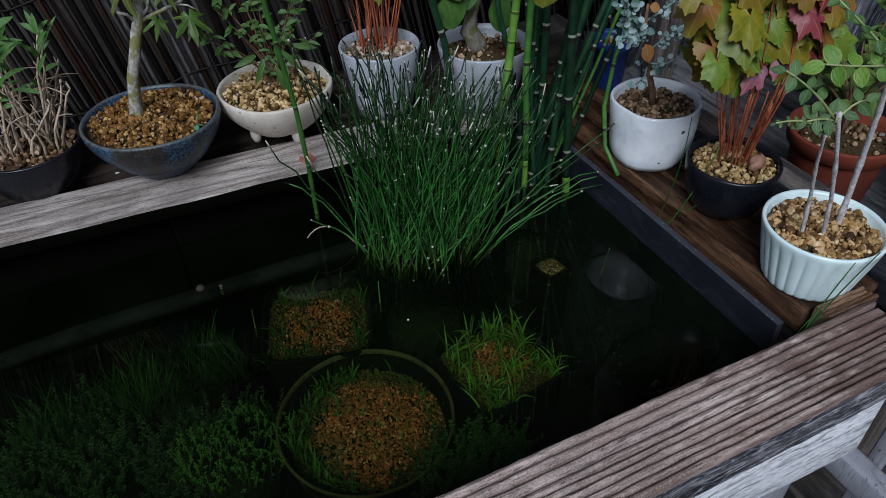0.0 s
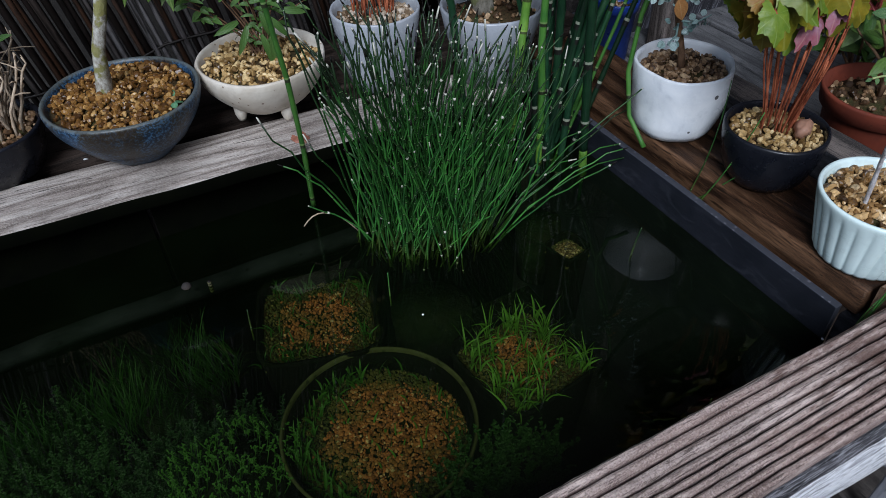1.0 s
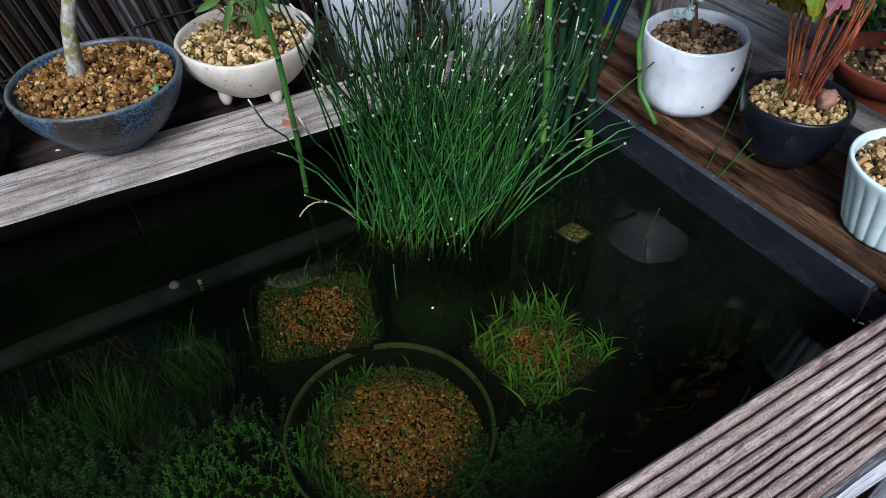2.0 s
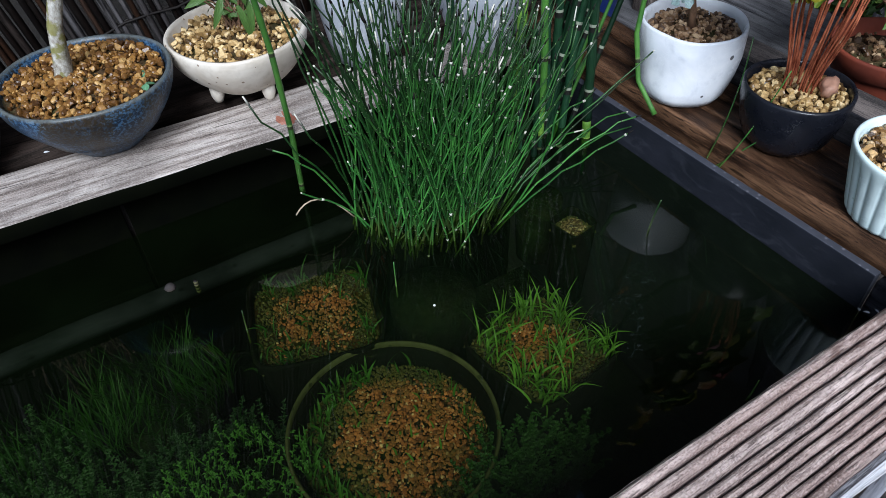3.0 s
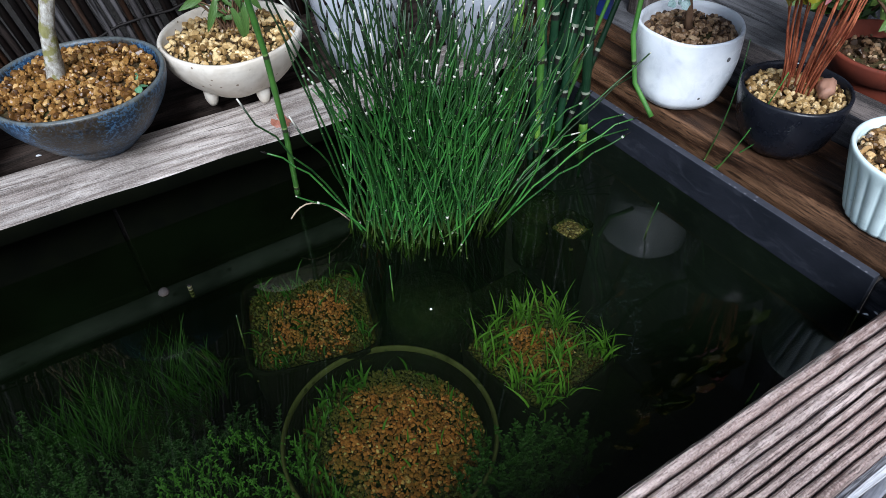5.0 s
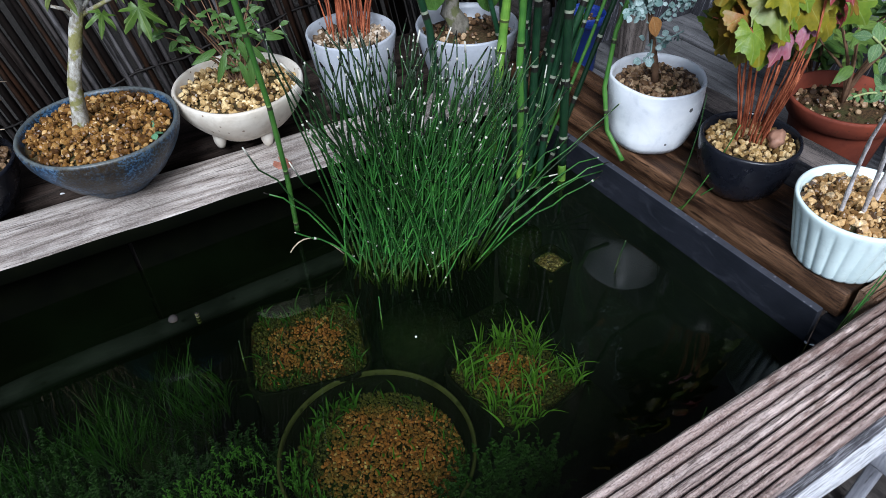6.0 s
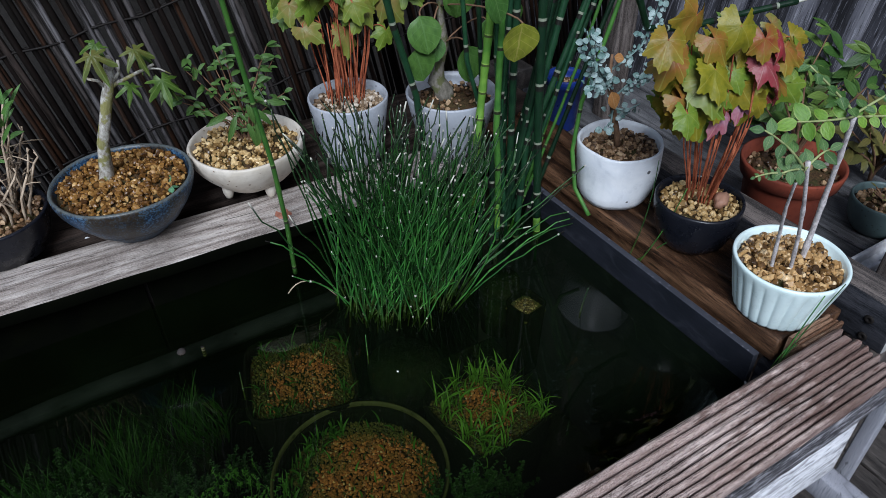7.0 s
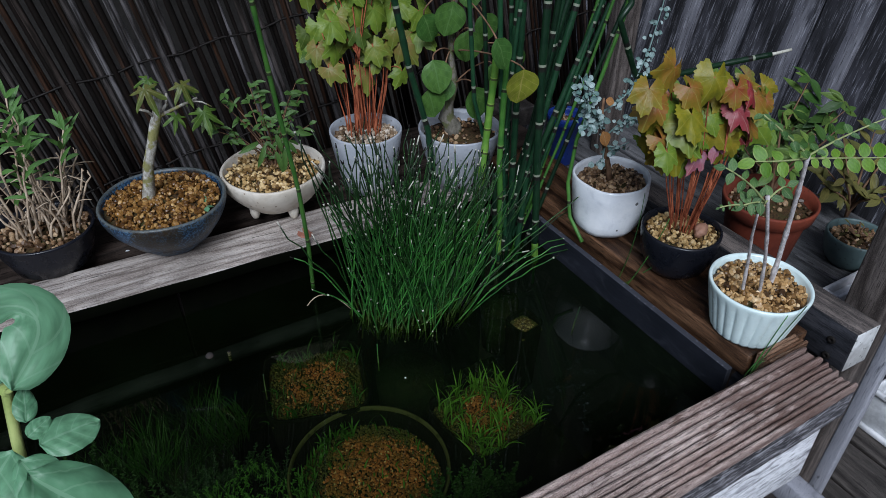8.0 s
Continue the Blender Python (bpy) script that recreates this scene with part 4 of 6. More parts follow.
def bowl(r, h, foot, wall=0.004, belly=0.55, steps=9, floor=0.3):
    """A bowl's section: round belly from foot to lip and back inside."""
    out = [(foot * 0.85, 0.0), (foot, 0.001)]
    for i in range(1, steps + 1):
        t = i / steps
        out.append((foot + (r - foot) * math.sin(t * math.pi / 2) ** belly, 0.002 + (h - 0.004) * t))
    out += [(r - wall * 0.3, h), (r - wall * 0.8, h - 0.0004), (r - wall, h - 0.003)]
    for i in range(1, 5):
        t = 1 - i / 4 * (1 - floor)
        out.append((foot + (r - wall - foot) * max(0.0, t) ** 0.5, h * t))
    out.append((0.001, h * floor))
    return out


ZB, ZR = 0.080, 0.0625
pot("bonsai_bowl", "blue and brown glazed stoneware bonsai bowl with gravel", (0.1062, 0.6798, ZB), bowl(0.0600, 0.0560, 0.024, 0.004, 0.92), blue_glaze,
    fill=(0.0550, 0.0520), stone=brown_gravel, count=1150, size=0.0020, seed=2, wobble=0.0025)
cream_pot = pot("footed_bowl", "cream speckled stoneware bowl on three small feet", (0.2217, 0.6925, ZB + 0.005), bowl(0.0555, 0.047, 0.022, 0.004, 0.7), cream_glaze,
                fill=(0.0500, 0.0405), stone=gold_gravel, count=640, size=0.0022, seed=3, wobble=0.003)
for a in (195, 285, 60):
    s = Shape()
    lathe(s, [(0.0018, -0.0050), (0.0033, -0.0046), (0.0043, -0.002), (0.0054, 0.002), (0.0056, 0.008), (0.001, 0.012)], 16, wobble=0.0006)
    foot = part("foot", s, cream_glaze, cream_pot)
    foot.location = (0.029 * math.cos(radians(a)), 0.029 * math.sin(radians(a)), 0)
pot("white_pot", "white hand-formed ceramic pot with small dark specks", (0.5344, 0.5094, ZR), [(0.028, 0.0), (0.033, 0.0015, 0.6), (0.037, 0.008, 1), (0.0385, 0.015, 1), (0.0396, 0.024, 0.9), (0.0405, 0.04, 0.5), (0.0416, 0.0605, 0.1), (0.0405, 0.0625), (0.0388, 0.0620), (0.0375, 0.058), (0.036, 0.035), (0.001, 0.034)], white_glaze,
    fill=(0.0372, 0.0535), stone=dark_gravel, count=560, size=0.0021, seed=4, wobble=0.0030, flute=0.0008, flutes=7, sides=112)
pot("black_bowl_pot", "matt black round clay pot with seedling maples", (0.5427, 0.4133, ZR), bowl(0.0392, 0.0475, 0.026, 0.0032, 0.62), black_clay,
    fill=(0.0355, 0.0405), stone=gold_gravel, count=420, size=0.0024, seed=5, dome=0.006, wobble=0.001)
fl = [(0.029, 0.0, 0.3), (0.0320, 0.0008, 0.7), (0.0330, 0.003, 1), (0.0352, 0.012, 1), (0.0378, 0.023, 1), (0.0402, 0.033, 1), (0.0416, 0.0390, 0.85), (0.0425, 0.0425, 0.55), (0.0431, 0.0450, 0.25), (0.0436, 0.0472, 0.05), (0.0439, 0.0492, 0), (0.0438, 0.0506, 0), (0.0431, 0.0514, 0), (0.0416, 0.0514, 0), (0.0402, 0.0490, 0), (0.037, 0.032, 0), (0.001, 0.030, 0)]
pot("fluted_dish", "pale celadon fluted porcelain dish planted with saplings", (0.5340, 0.3125, ZR), fl, celadon,
    fill=(0.0395, 0.0450), stone=tan_gravel, count=620, size=0.0023, seed=6, flute=0.0013, flutes=26, sides=260)
pot("terracotta_pot", "red terracotta pot with a leafy shrub", (0.715, 0.436, -0.030), [(0.030, 0), (0.033, 0.002), (0.0445, 0.090), (0.0455, 0.092), (0.050, 0.094), (0.0525, 0.108), (0.0522, 0.1105), (0.0495, 0.1105), (0.0475, 0.101), (0.042, 0.089), (0.001, 0.088)], terracotta,
    fill=(0.0465, 0.099), stone=dark_gravel, count=120, size=0.0026, seed=7)
pot("white_rear_pot", "white porcelain pot of red-stemmed maple seedlings", (0.332, 0.6933, ZB - 0.003), [(0.026, 0), (0.029, 0.001), (0.033, 0.02), (0.038, 0.05), (0.0408, 0.0705), (0.040, 0.0725), (0.0385, 0.0720), (0.0370, 0.066), (0.034, 0.05), (0.001, 0.049)], plain_white,
    fill=(0.0365, 0.064), stone=pale_gravel, count=320, size=0.0023, seed=8, wobble=0.0008)
stump_pot = pot("white_rear_pot", "white porcelain pot with a mossy gnarled stump", (0.4401, 0.6687, 0.064), [(0.028, 0), (0.031, 0.001), (0.036, 0.02), (0.044, 0.05), (0.0490, 0.0720), (0.048, 0.074), (0.0462, 0.0735), (0.0445, 0.068), (0.040, 0.05), (0.001, 0.049)], plain_white,
    fill=(0.0440, 0.063), stone=dark_gravel, count=120, size=0.0024, seed=9, wobble=0.0008, soil_label="mossy dark soil")
draw_near(stump_pot, 0.954)
pot("black_tub", "plain black round pot of dwarf bamboo grass", (-0.002, 0.712, ZB), [(0.032, 0), (0.036, 0.0015), (0.043, 0.02), (0.046, 0.036), (0.0465, 0.0375), (0.0455, 0.0390), (0.0435, 0.0385), (0.042, 0.034), (0.038, 0.02), (0.001, 0.02)], black_clay,
    fill=(0.0425, 0.033), stone=dark_gravel, count=200, size=0.0024, seed=10)
pot("green_pot", "small grey-green glazed pot on the low bench", (0.846, 0.389, -0.030), bowl(0.0365, 0.042, 0.024, 0.0035, 0.6), green_clay,
    fill=(0.0325, 0.035), stone=dark_gravel, count=120, size=0.0026, seed=11)
pot("blue_pot", "bright blue plastic pot behind the horsetails", (0.694, 0.778, -0.030), [(0.019, 0), (0.020, 0.002), (0.024, 0.066), (0.0262, 0.067), (0.027, 0.079), (0.026, 0.080), (0.024, 0.073), (0.0235, 0.060), (0.001, 0.060)], blue_plastic,
    fill=(0.0236, 0.068), stone=dark_gravel, count=60, size=0.0026, seed=12)
bench = thing("low_bench", (0.80, 0.575, -0.030), "low dark bench beside the pond holding spare pots", "bench")
for i in range(4):
    ob = part("slat", box_bm((0.075, 0.50, 0.02), 0.003, 8, 0.001, i), wood_bench, bench)
    ob.location = (-0.12 + i * 0.08, 0, -0.0105)
for x, y in ((-0.13, -0.20), (0.13, -0.20), (-0.13, 0.20), (0.13, 0.20)):
    part("leg", box_bm((0.035, 0.035, 0.57), 0.003, 4, 0.001, 4, (x, y, -0.3055)), wood_black, bench)
crate = thing("plastic_crate", (0.937, 0.225, -0.2998), "white plastic crate with a folded rim on the low shelf", "crate")
for x, y, w, d in ((-0.027, 0, 0.004, 0.19), (0.027, 0, 0.004, 0.19), (0, 0.093, 0.050, 0.004), (0, -0.093, 0.050, 0.004)):
    part("wall", box_bm((w, d, 0.066), 0.0015, 4, 0.0004, 3, (x, y, 0.036)), white_plastic, crate)
for x, z in ((-0.0305, 0.005), (-0.0305, 0.071)):
    part("rim", box_bm((0.007, 0.194, 0.009), 0.0025, 6, 0.0003, 3, (x, 0, z)), white_plastic, crate)
part("base", box_bm((0.05, 0.182, 0.005), 0.001, 0, 0, 0, (0, 0, 0.0025)), white_plastic, crate)
tray = thing("plastic_tray", (0.80, 0.349, -0.030), "narrow white plastic tray at the bench's edge", "tray")
for x, y, w, d in ((-0.05, 0, 0.004, 0.022), (0.05, 0, 0.004, 0.022), (0, 0.009, 0.096, 0.004), (0, -0.009, 0.096, 0.004)):
    part("wall", box_bm((w, d, 0.016), 0.0012, 0, 0, 0, (x, y, 0.0085)), white_plastic, tray)
part("base", box_bm((0.10, 0.022, 0.003), 0.001, 0, 0, 0, (0, 0, 0.0018)), white_plastic, tray)
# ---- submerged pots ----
# Black plastic set darker still, standing in for murk that dims with depth.
sub_plastic = speckled("murk_dark_plastic", (0.004, 0.0045, 0.003), (0.010, 0.010, 0.006), 0.8, 0.3, 120, 0.2, (0.006, 0.006, 0.004), spec=0.03)
rim_algae = speckled("algae_coated_rim", (0.095, 0.092, 0.046), (0.03, 0.034, 0.014), 0.6, 0.4, 150, 0.2, (0.040, 0.038, 0.017), spec=0.05)
weed = leaf_mat("water_grass", (0.038, 0.135, 0.020), (0.19, 0.40, 0.06), veins=0, through=0.2)
sprig = leaf_mat("bright_waterweed_sprig", (0.06, 0.19, 0.03), (0.30, 0.54, 0.09), veins=0, through=0.2)
# Darker copies of weed for deeper beds; the water's dimming is in the colour.
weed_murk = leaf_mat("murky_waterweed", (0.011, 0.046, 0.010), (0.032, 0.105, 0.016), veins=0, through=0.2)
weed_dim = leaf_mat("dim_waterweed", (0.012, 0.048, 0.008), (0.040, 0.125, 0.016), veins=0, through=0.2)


def water_grass(parent, name, n, where, height, width, mat, seed, lean=0.5, label=""):
    """Blades joined into one mesh; where(rng) gives a foot."""
    rng = random.Random(seed)
    s = Shape()
    for _ in range(n):
        x, y, z = where(rng)
        a, h = rng.uniform(0, 6.28), height * rng.uniform(0.45, 1.1)
        d = Vector((math.cos(a), math.sin(a), 0)) * h * lean * rng.uniform(0.2, 1.0)
        tip = Vector((x, y, z + h * 0.85)) + d
        blade(s, (x, y, z), tip, width * rng.uniform(0.7, 1.2), d * -0.25 + Vector((0, 0, h * 0.10)), 6, up=(math.sin(a * 3), math.cos(a * 3), 0.4))
    return tagged(under(part(name, s, mat), parent), label, kind="stuff")


def round_tub():
    top = thing("round_planter", (0.1936, 0.4169, -0.157), "algae-coated round planter of clay granules under water", "planter", "planters under water")
    s = Shape()
    lathe(s, [(0.055, 0.0), (0.058, 0.002), (0.069, 0.10), (0.0722, 0.112), (0.0710, 0.1122), (0.068, 0.10), (0.060, 0.02), (0.001, 0.02)], 72)
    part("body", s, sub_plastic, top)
    s = Shape()
    lathe(s, [(0.0715, 0.1125), (0.0738, 0.1130), (0.0746, 0.1148), (0.0741, 0.1166), (0.0731, 0.1170), (0.0722, 0.1163), (0.0714, 0.1138), (0.0715, 0.1125)], 72, cap=False)
    part("rim", s, rim_algae, top, "pale olive algae-coated rim")
    s = Shape()
    lathe(s, [(0.068, 0.082), (0.067, 0.094), (0.05, 0.097), (0.0005, 0.103)], 48, wobble=0.002)
    part("soil", s, bed_soil, top)
    rng = random.Random(20)
    clean, furred = [], []
    for p in in_disc(6400, 0.066, rng, 0.096, 0.011, 0.001):
        reach = 0.049 + 0.022 * noise.noise((p[0] * 34, p[1] * 34, 0)) + rng.gauss(0, 0.0045)
        (clean if math.hypot(p[0] - 0.012, p[1] + 0.006) < reach else furred).append(p)
    stones("gravel", clean, [0.0012 * rng.uniform(0.5, 1.6) for _ in clean], red_gravel, top, 20, "reddish clay granules")
    stones("algae_gravel", furred, [0.0012 * rng.uniform(0.5, 1.3) for _ in furred], furred_gravel, top, 23, "olive algae-furred granules")

    def edge(r):
        a = r.uniform(1.4, 4.4) if r.random() < 0.72 else r.uniform(0, 6.28)
        q = 0.066 * math.sqrt(r.uniform(0.55, 1.0))
        return (q * math.cos(a), q * math.sin(a), 0.094)

    water_grass(top, "water_grass", 320, edge, 0.024, 0.0010, weed, 21)
    water_grass(top, "water_grass", 44, lambda r: (r.uniform(-0.03, 0.03), r.uniform(-0.03, 0.03), 0.102), 0.020, 0.0008, weed, 22)


round_tub()


def square_tub(name_label, at, half, turn, depth, stone, grass_n, grass_h, seed, grass_w=0.0010, bare=0.75, mat=weed, lean=0.75, core=0.35):
    top = thing("square_planter", at, name_label, "planter", "planters under water")
    top.rotation_euler[2] = radians(turn)
    s = Shape()
    n = 48
    ring = []
    for j in range(n):
        a = 2 * math.pi * j / n
        c, d = math.cos(a), math.sin(a)
        k = (abs(c) ** 6 + abs(d) ** 6) ** (-1 / 6)
        ring.append((c * k, d * k))
    rows = [(0.82, -depth), (0.98, -0.004), (1.0, 0.0), (0.985, 0.0025), (0.95, 0.0025), (0.93, -0.004), (0.90, -0.016), (0.01, -0.016)]
    vs = [(x * f * half, y * f * half, z) for f, z in rows for x, y in ring]
    fs = [(i * n + j, i * n + (j + 1) % n, (i + 1) * n + (j + 1) % n, (i + 1) * n + j) for i in range(len(rows) - 1) for j in range(n)]
    fs.append(tuple(reversed(range(n))))
    s.add(vs, fs)
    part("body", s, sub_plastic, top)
    rng = random.Random(seed)
    clean, furred = [], []
    for _ in range(2600):
        x, y = rng.uniform(-0.88, 0.88), rng.uniform(-0.88, 0.88)
        reach = bare + 0.3 * noise.noise((x * 2.5, y * 2.5, seed)) + rng.gauss(0, 0.07)
        (clean if math.hypot(x, y) < reach else furred).append((x * half, y * half, -0.010 + 0.006 * (1 - x * x) * (1 - y * y) + rng.uniform(-0.0012, 0.0012)))
    stones("gravel", clean, [0.0013 * rng.uniform(0.5, 1.4) for _ in clean], stone, top, seed, "reddish clay granules")
    if furred:
        stones("algae_gravel", furred, [0.0013 * rng.uniform(0.5, 1.2) for _ in furred], furred_gravel, top, seed + 3, "olive algae-furred granules")
    s = Shape()
    s.add([(x * half * 0.92 * f, y * half * 0.92 * f, -0.011 + (1 - f) * 0.004) for f in (1.0, 0.6, 0.02) for x, y in ring],
          [(i * n + j, i * n + (j + 1) % n, (i + 1) * n + (j + 1) % n, (i + 1) * n + j) for i in range(2) for j in range(n)])
    part("soil", s, bed_soil, top)

    crowns = [(rng.uniform(-0.9, 0.9), rng.uniform(-0.9, 0.9)) for _ in range(60)]
    crowns = [c for c in crowns if max(abs(c[0]), abs(c[1])) > 0.5 or rng.random() < core]

    def foot(r):
        x, y = r.choice(crowns)
        return (max(-0.95, min(0.95, x + r.gauss(0, 0.05))) * half, max(-0.95, min(0.95, y + r.gauss(0, 0.05))) * half, -0.010)

    water_grass(top, "water_grass", grass_n, foot, grass_h, grass_w, mat, seed + 1, lean)
    return top


square_tub("square black planter of clay granules and sparse weed under water", (0.192, 0.545, -0.042), 0.0525, -17, 0.12, red_gravel, 170, 0.021, 30, 0.0007, 0.62)
square_tub("square black planter crowded with upright water grass", (0.315, 0.409, -0.026), 0.046, 8, 0.13, red_gravel, 300, 0.037, 40, 0.00085, 0.56, lean=0.7, core=0.75)
square_tub("small sunken planter of granules near the side board", (0.4395, 0.5170, -0.050), 0.017, 10, 0.10, dark_gravel, 10, 0.010, 55, 0.0006, 0.7, weed_dim)


def weed_bed(label, at, spread, n, mat, seed, height=0.03, width=0.0008, ferny=False):
    """A submerged bed of weed: many fine shoots, each with small leaves."""
    top = thing("waterweed", at, label, "water plant", "waterweed beds")
    rng = random.Random(seed)
    s = Shape()
    for _ in range(n):
        r, a = math.sqrt(rng.random()), rng.uniform(0, 6.28)
        foot = Vector((r * math.cos(a) * spread[0], r * math.sin(a) * spread[1], 0))
        h = height * rng.uniform(0.5, 1.1)
        lean = Vector((rng.uniform(-1, 1), rng.uniform(-1, 1), 0)) * h * 0.5
        tip = foot + lean + Vector((0, 0, h))
        if ferny:
            s.tube([foot, foot.lerp(tip, 0.5) + lean * 0.1, tip], [0.0004, 0.0004, 0.0002], 4)
            if ferny == "round":
                for k in range(6):
                    p = foot.lerp(tip, 0.65 + 0.35 * k / 5)
                    b = rng.uniform(0, 6.28)
                    d = Vector((math.cos(b), math.sin(b), rng.uniform(-0.1, 0.4))) * rng.uniform(0.0012, 0.0026)
                    blade(s, p, p + d, width * rng.uniform(0.8, 1.3), (0, 0, 0.0004), 3, up=(0.1, -0.2, 1))
                continue
            for k in range(9):
                t = 0.15 + 0.85 * k / 8
                p = foot.lerp(tip, t)
                for q in range(4):
                    b = rng.uniform(0, 6.28)
                    d = Vector((math.cos(b), math.sin(b), 0.35)) * rng.uniform(0.0025, 0.0050) * (1.15 - t * 0.5)
                    blade(s, p, p + d, width, (0, 0, 0.0006), 2)
        else:
            blade(s, foot, tip, width, lean * -0.2, 5, up=(math.sin(a), math.cos(a), 0.3))
    ob = tagged(part("shoots", s, mat, top), kind="stuff")
    base = Shape()
    base.tube([(0, 0, -0.10), (0, 0, -0.002)], [min(spread) * 0.6, min(spread) * 0.9], 20)
    part("root_ball", base, silt, top)
    return top


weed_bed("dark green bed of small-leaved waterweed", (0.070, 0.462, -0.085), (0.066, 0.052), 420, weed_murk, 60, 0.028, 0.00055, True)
weed_bed("brighter floating sprigs of waterweed near the round planter", (0.088, 0.440, -0.058), (0.050, 0.038), 240, sprig, 64, 0.020, 0.00062, "round")
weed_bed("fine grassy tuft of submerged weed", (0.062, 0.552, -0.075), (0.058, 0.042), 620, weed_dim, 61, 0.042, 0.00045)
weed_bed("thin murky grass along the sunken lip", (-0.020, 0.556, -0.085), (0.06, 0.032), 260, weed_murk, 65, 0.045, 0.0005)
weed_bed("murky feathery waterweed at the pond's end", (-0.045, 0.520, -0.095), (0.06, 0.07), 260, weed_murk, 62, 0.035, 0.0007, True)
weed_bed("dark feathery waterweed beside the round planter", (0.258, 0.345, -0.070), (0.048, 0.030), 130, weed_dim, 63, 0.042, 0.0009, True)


# ---- horsetails ----
def horsetail_clump():
    """Dense tuft of thin jointed stems: near upright on one side, leaning out on the other."""
    rng = random.Random(11)
    top = thing("thin_horsetail", (0.304, 0.548, -0.012), "dense tuft of thin dark green jointed horsetail stems", "water plant")
    o = Vector(top.location)

    rest = Shape()

    def stem(foot, tip, bow, rad, tipped, alone=True):
        foot, tip, bow = Vector(foot) - o, Vector(tip) - o, Vector(bow)
        rise = tip.z - foot.z
        pts = bezier(foot, foot.lerp(tip, 0.30) + bow + Vector((0, 0, rise * 0.06)), foot.lerp(tip, 0.72) + bow * 0.8, tip, 9)
        for k in range(2, 10):
            pts[k] += Vector((rng.uniform(-1, 1), rng.uniform(-1, 1), 0)) * (0.0004 + 0.0003 * k)
        s = Shape() if alone else rest
        s.tube(pts, [rad * (1 - 0.25 * k / 9) for k in range(10)], 5, v0=0.0 if alone else rng.uniform(0, 0.006))
        end = (pts[-1] - pts[-2]).normalized()
        if tipped < 0.30:
            s.tube([pts[-1] - end * 0.0003, pts[-1] + end * 0.0008, pts[-1] + end * 0.0016], [rad * 0.6, rad * 0.75, rad * 0.3], 6, 1)
        elif tipped < 0.38:
            s.tube([pts[-1] - end * 0.0005, pts[-1] + end * rng.uniform(0.004, 0.011)], [rad * 0.9, rad * 0.6], 6, 1)
        else:
            s.tube([pts[-1] - end * 0.0005, pts[-1] + end * 0.004], [rad * 0.85, rad * 0.35], 6, 2)
        for _ in range(rng.choice((0, 0, 0, 1, 1))):
            k = rng.choice((1, 1, 2, 6, 7, 8, 9, 9))
            d = (pts[k] - pts[k - 1]).normalized()
            a = pts[k] + (pts[k - 1] - pts[k]) * rng.random()
            s.tube([a, a + d * rng.uniform(0.0010, 0.0026)], rad * 1.18, 6, 1)
        if alone:
            part("stem", s, [reed_green, tip_pale, tip_black], top)

    for i in range(335):
        r, a = rng.random() ** 0.6, rng.uniform(0, 6.28)
        u, v = r * math.cos(a), r * math.sin(a)
        foot = (0.299 + 0.054 * u + rng.gauss(0, 0.004), 0.533 + 0.034 * v - 0.012 * u + 0.008 * abs(u) + rng.gauss(0, 0.003), rng.uniform(-0.006, 0.009))
        w = max(-1.15, min(1.1, u * 0.62 + rng.gauss(0, 0.52)))
        tx = 0.328 + 0.090 * w
        h = (0.216 - 0.30 * (tx - 0.242)) * (1 - 0.45 * rng.random() ** 1.5)
        if rng.random() < 0.15:
            h *= rng.uniform(0.35, 0.75)
        ty = foot[1] + 0.018 * v + rng.gauss(0.008, 0.020)
        share = min(1.1, h / 0.2 + 0.15)
        tip = (foot[0] + (tx - foot[0]) * share, ty, h)
        stem(foot, tip, (rng.gauss(0, 0.007), rng.gauss(0, 0.005), 0), rng.uniform(0.00066, 0.00108), rng.random(), i < 290)
    # long stems that arch out of the tuft on either side
    for foot, tip, bow in (((0.362, 0.520), (0.490, 0.516, 0.036), 0.026), ((0.358, 0.530), (0.503, 0.532, 0.078), 0.010), ((0.350, 0.518), (0.456, 0.528, 0.040), 0.020), ((0.364, 0.535), (0.485, 0.505, 0.115), 0.008),
                           ((0.345, 0.512), (0.426, 0.462, 0.086), 0.010), ((0.352, 0.516), (0.454, 0.482, 0.079), 0.016), ((0.360, 0.540), (0.470, 0.545, 0.062), 0.022), ((0.355, 0.525), (0.437, 0.528, 0.045), 0.020), ((0.364, 0.530), (0.482, 0.520, 0.052), 0.020),
                           ((0.258, 0.560), (0.182, 0.556, 0.146), 0.004), ((0.256, 0.570), (0.216, 0.552, 0.121), 0.006), ((0.255, 0.575), (0.231, 0.552, 0.149), 0.004), ((0.258, 0.550), (0.196, 0.570, 0.100), 0.014), ((0.262, 0.545), (0.206, 0.565, 0.060), 0.014)):
        side = 1 if tip[0] > foot[0] else -1
        stem((*foot, -0.012), tip, (-side * 0.006, 0, bow), 0.00088, rng.uniform(0.1, 0.6))
    part("stem_mass", rest, [reed_green, tip_pale, tip_black], top, kind="stuff")
    base = Shape()
    base.tube([(0, 0, -0.16), (0, 0, -0.085)], [0.035, 0.040], 24)
    part("root_ball", base, silt, top)
    return top


horsetail_clump()


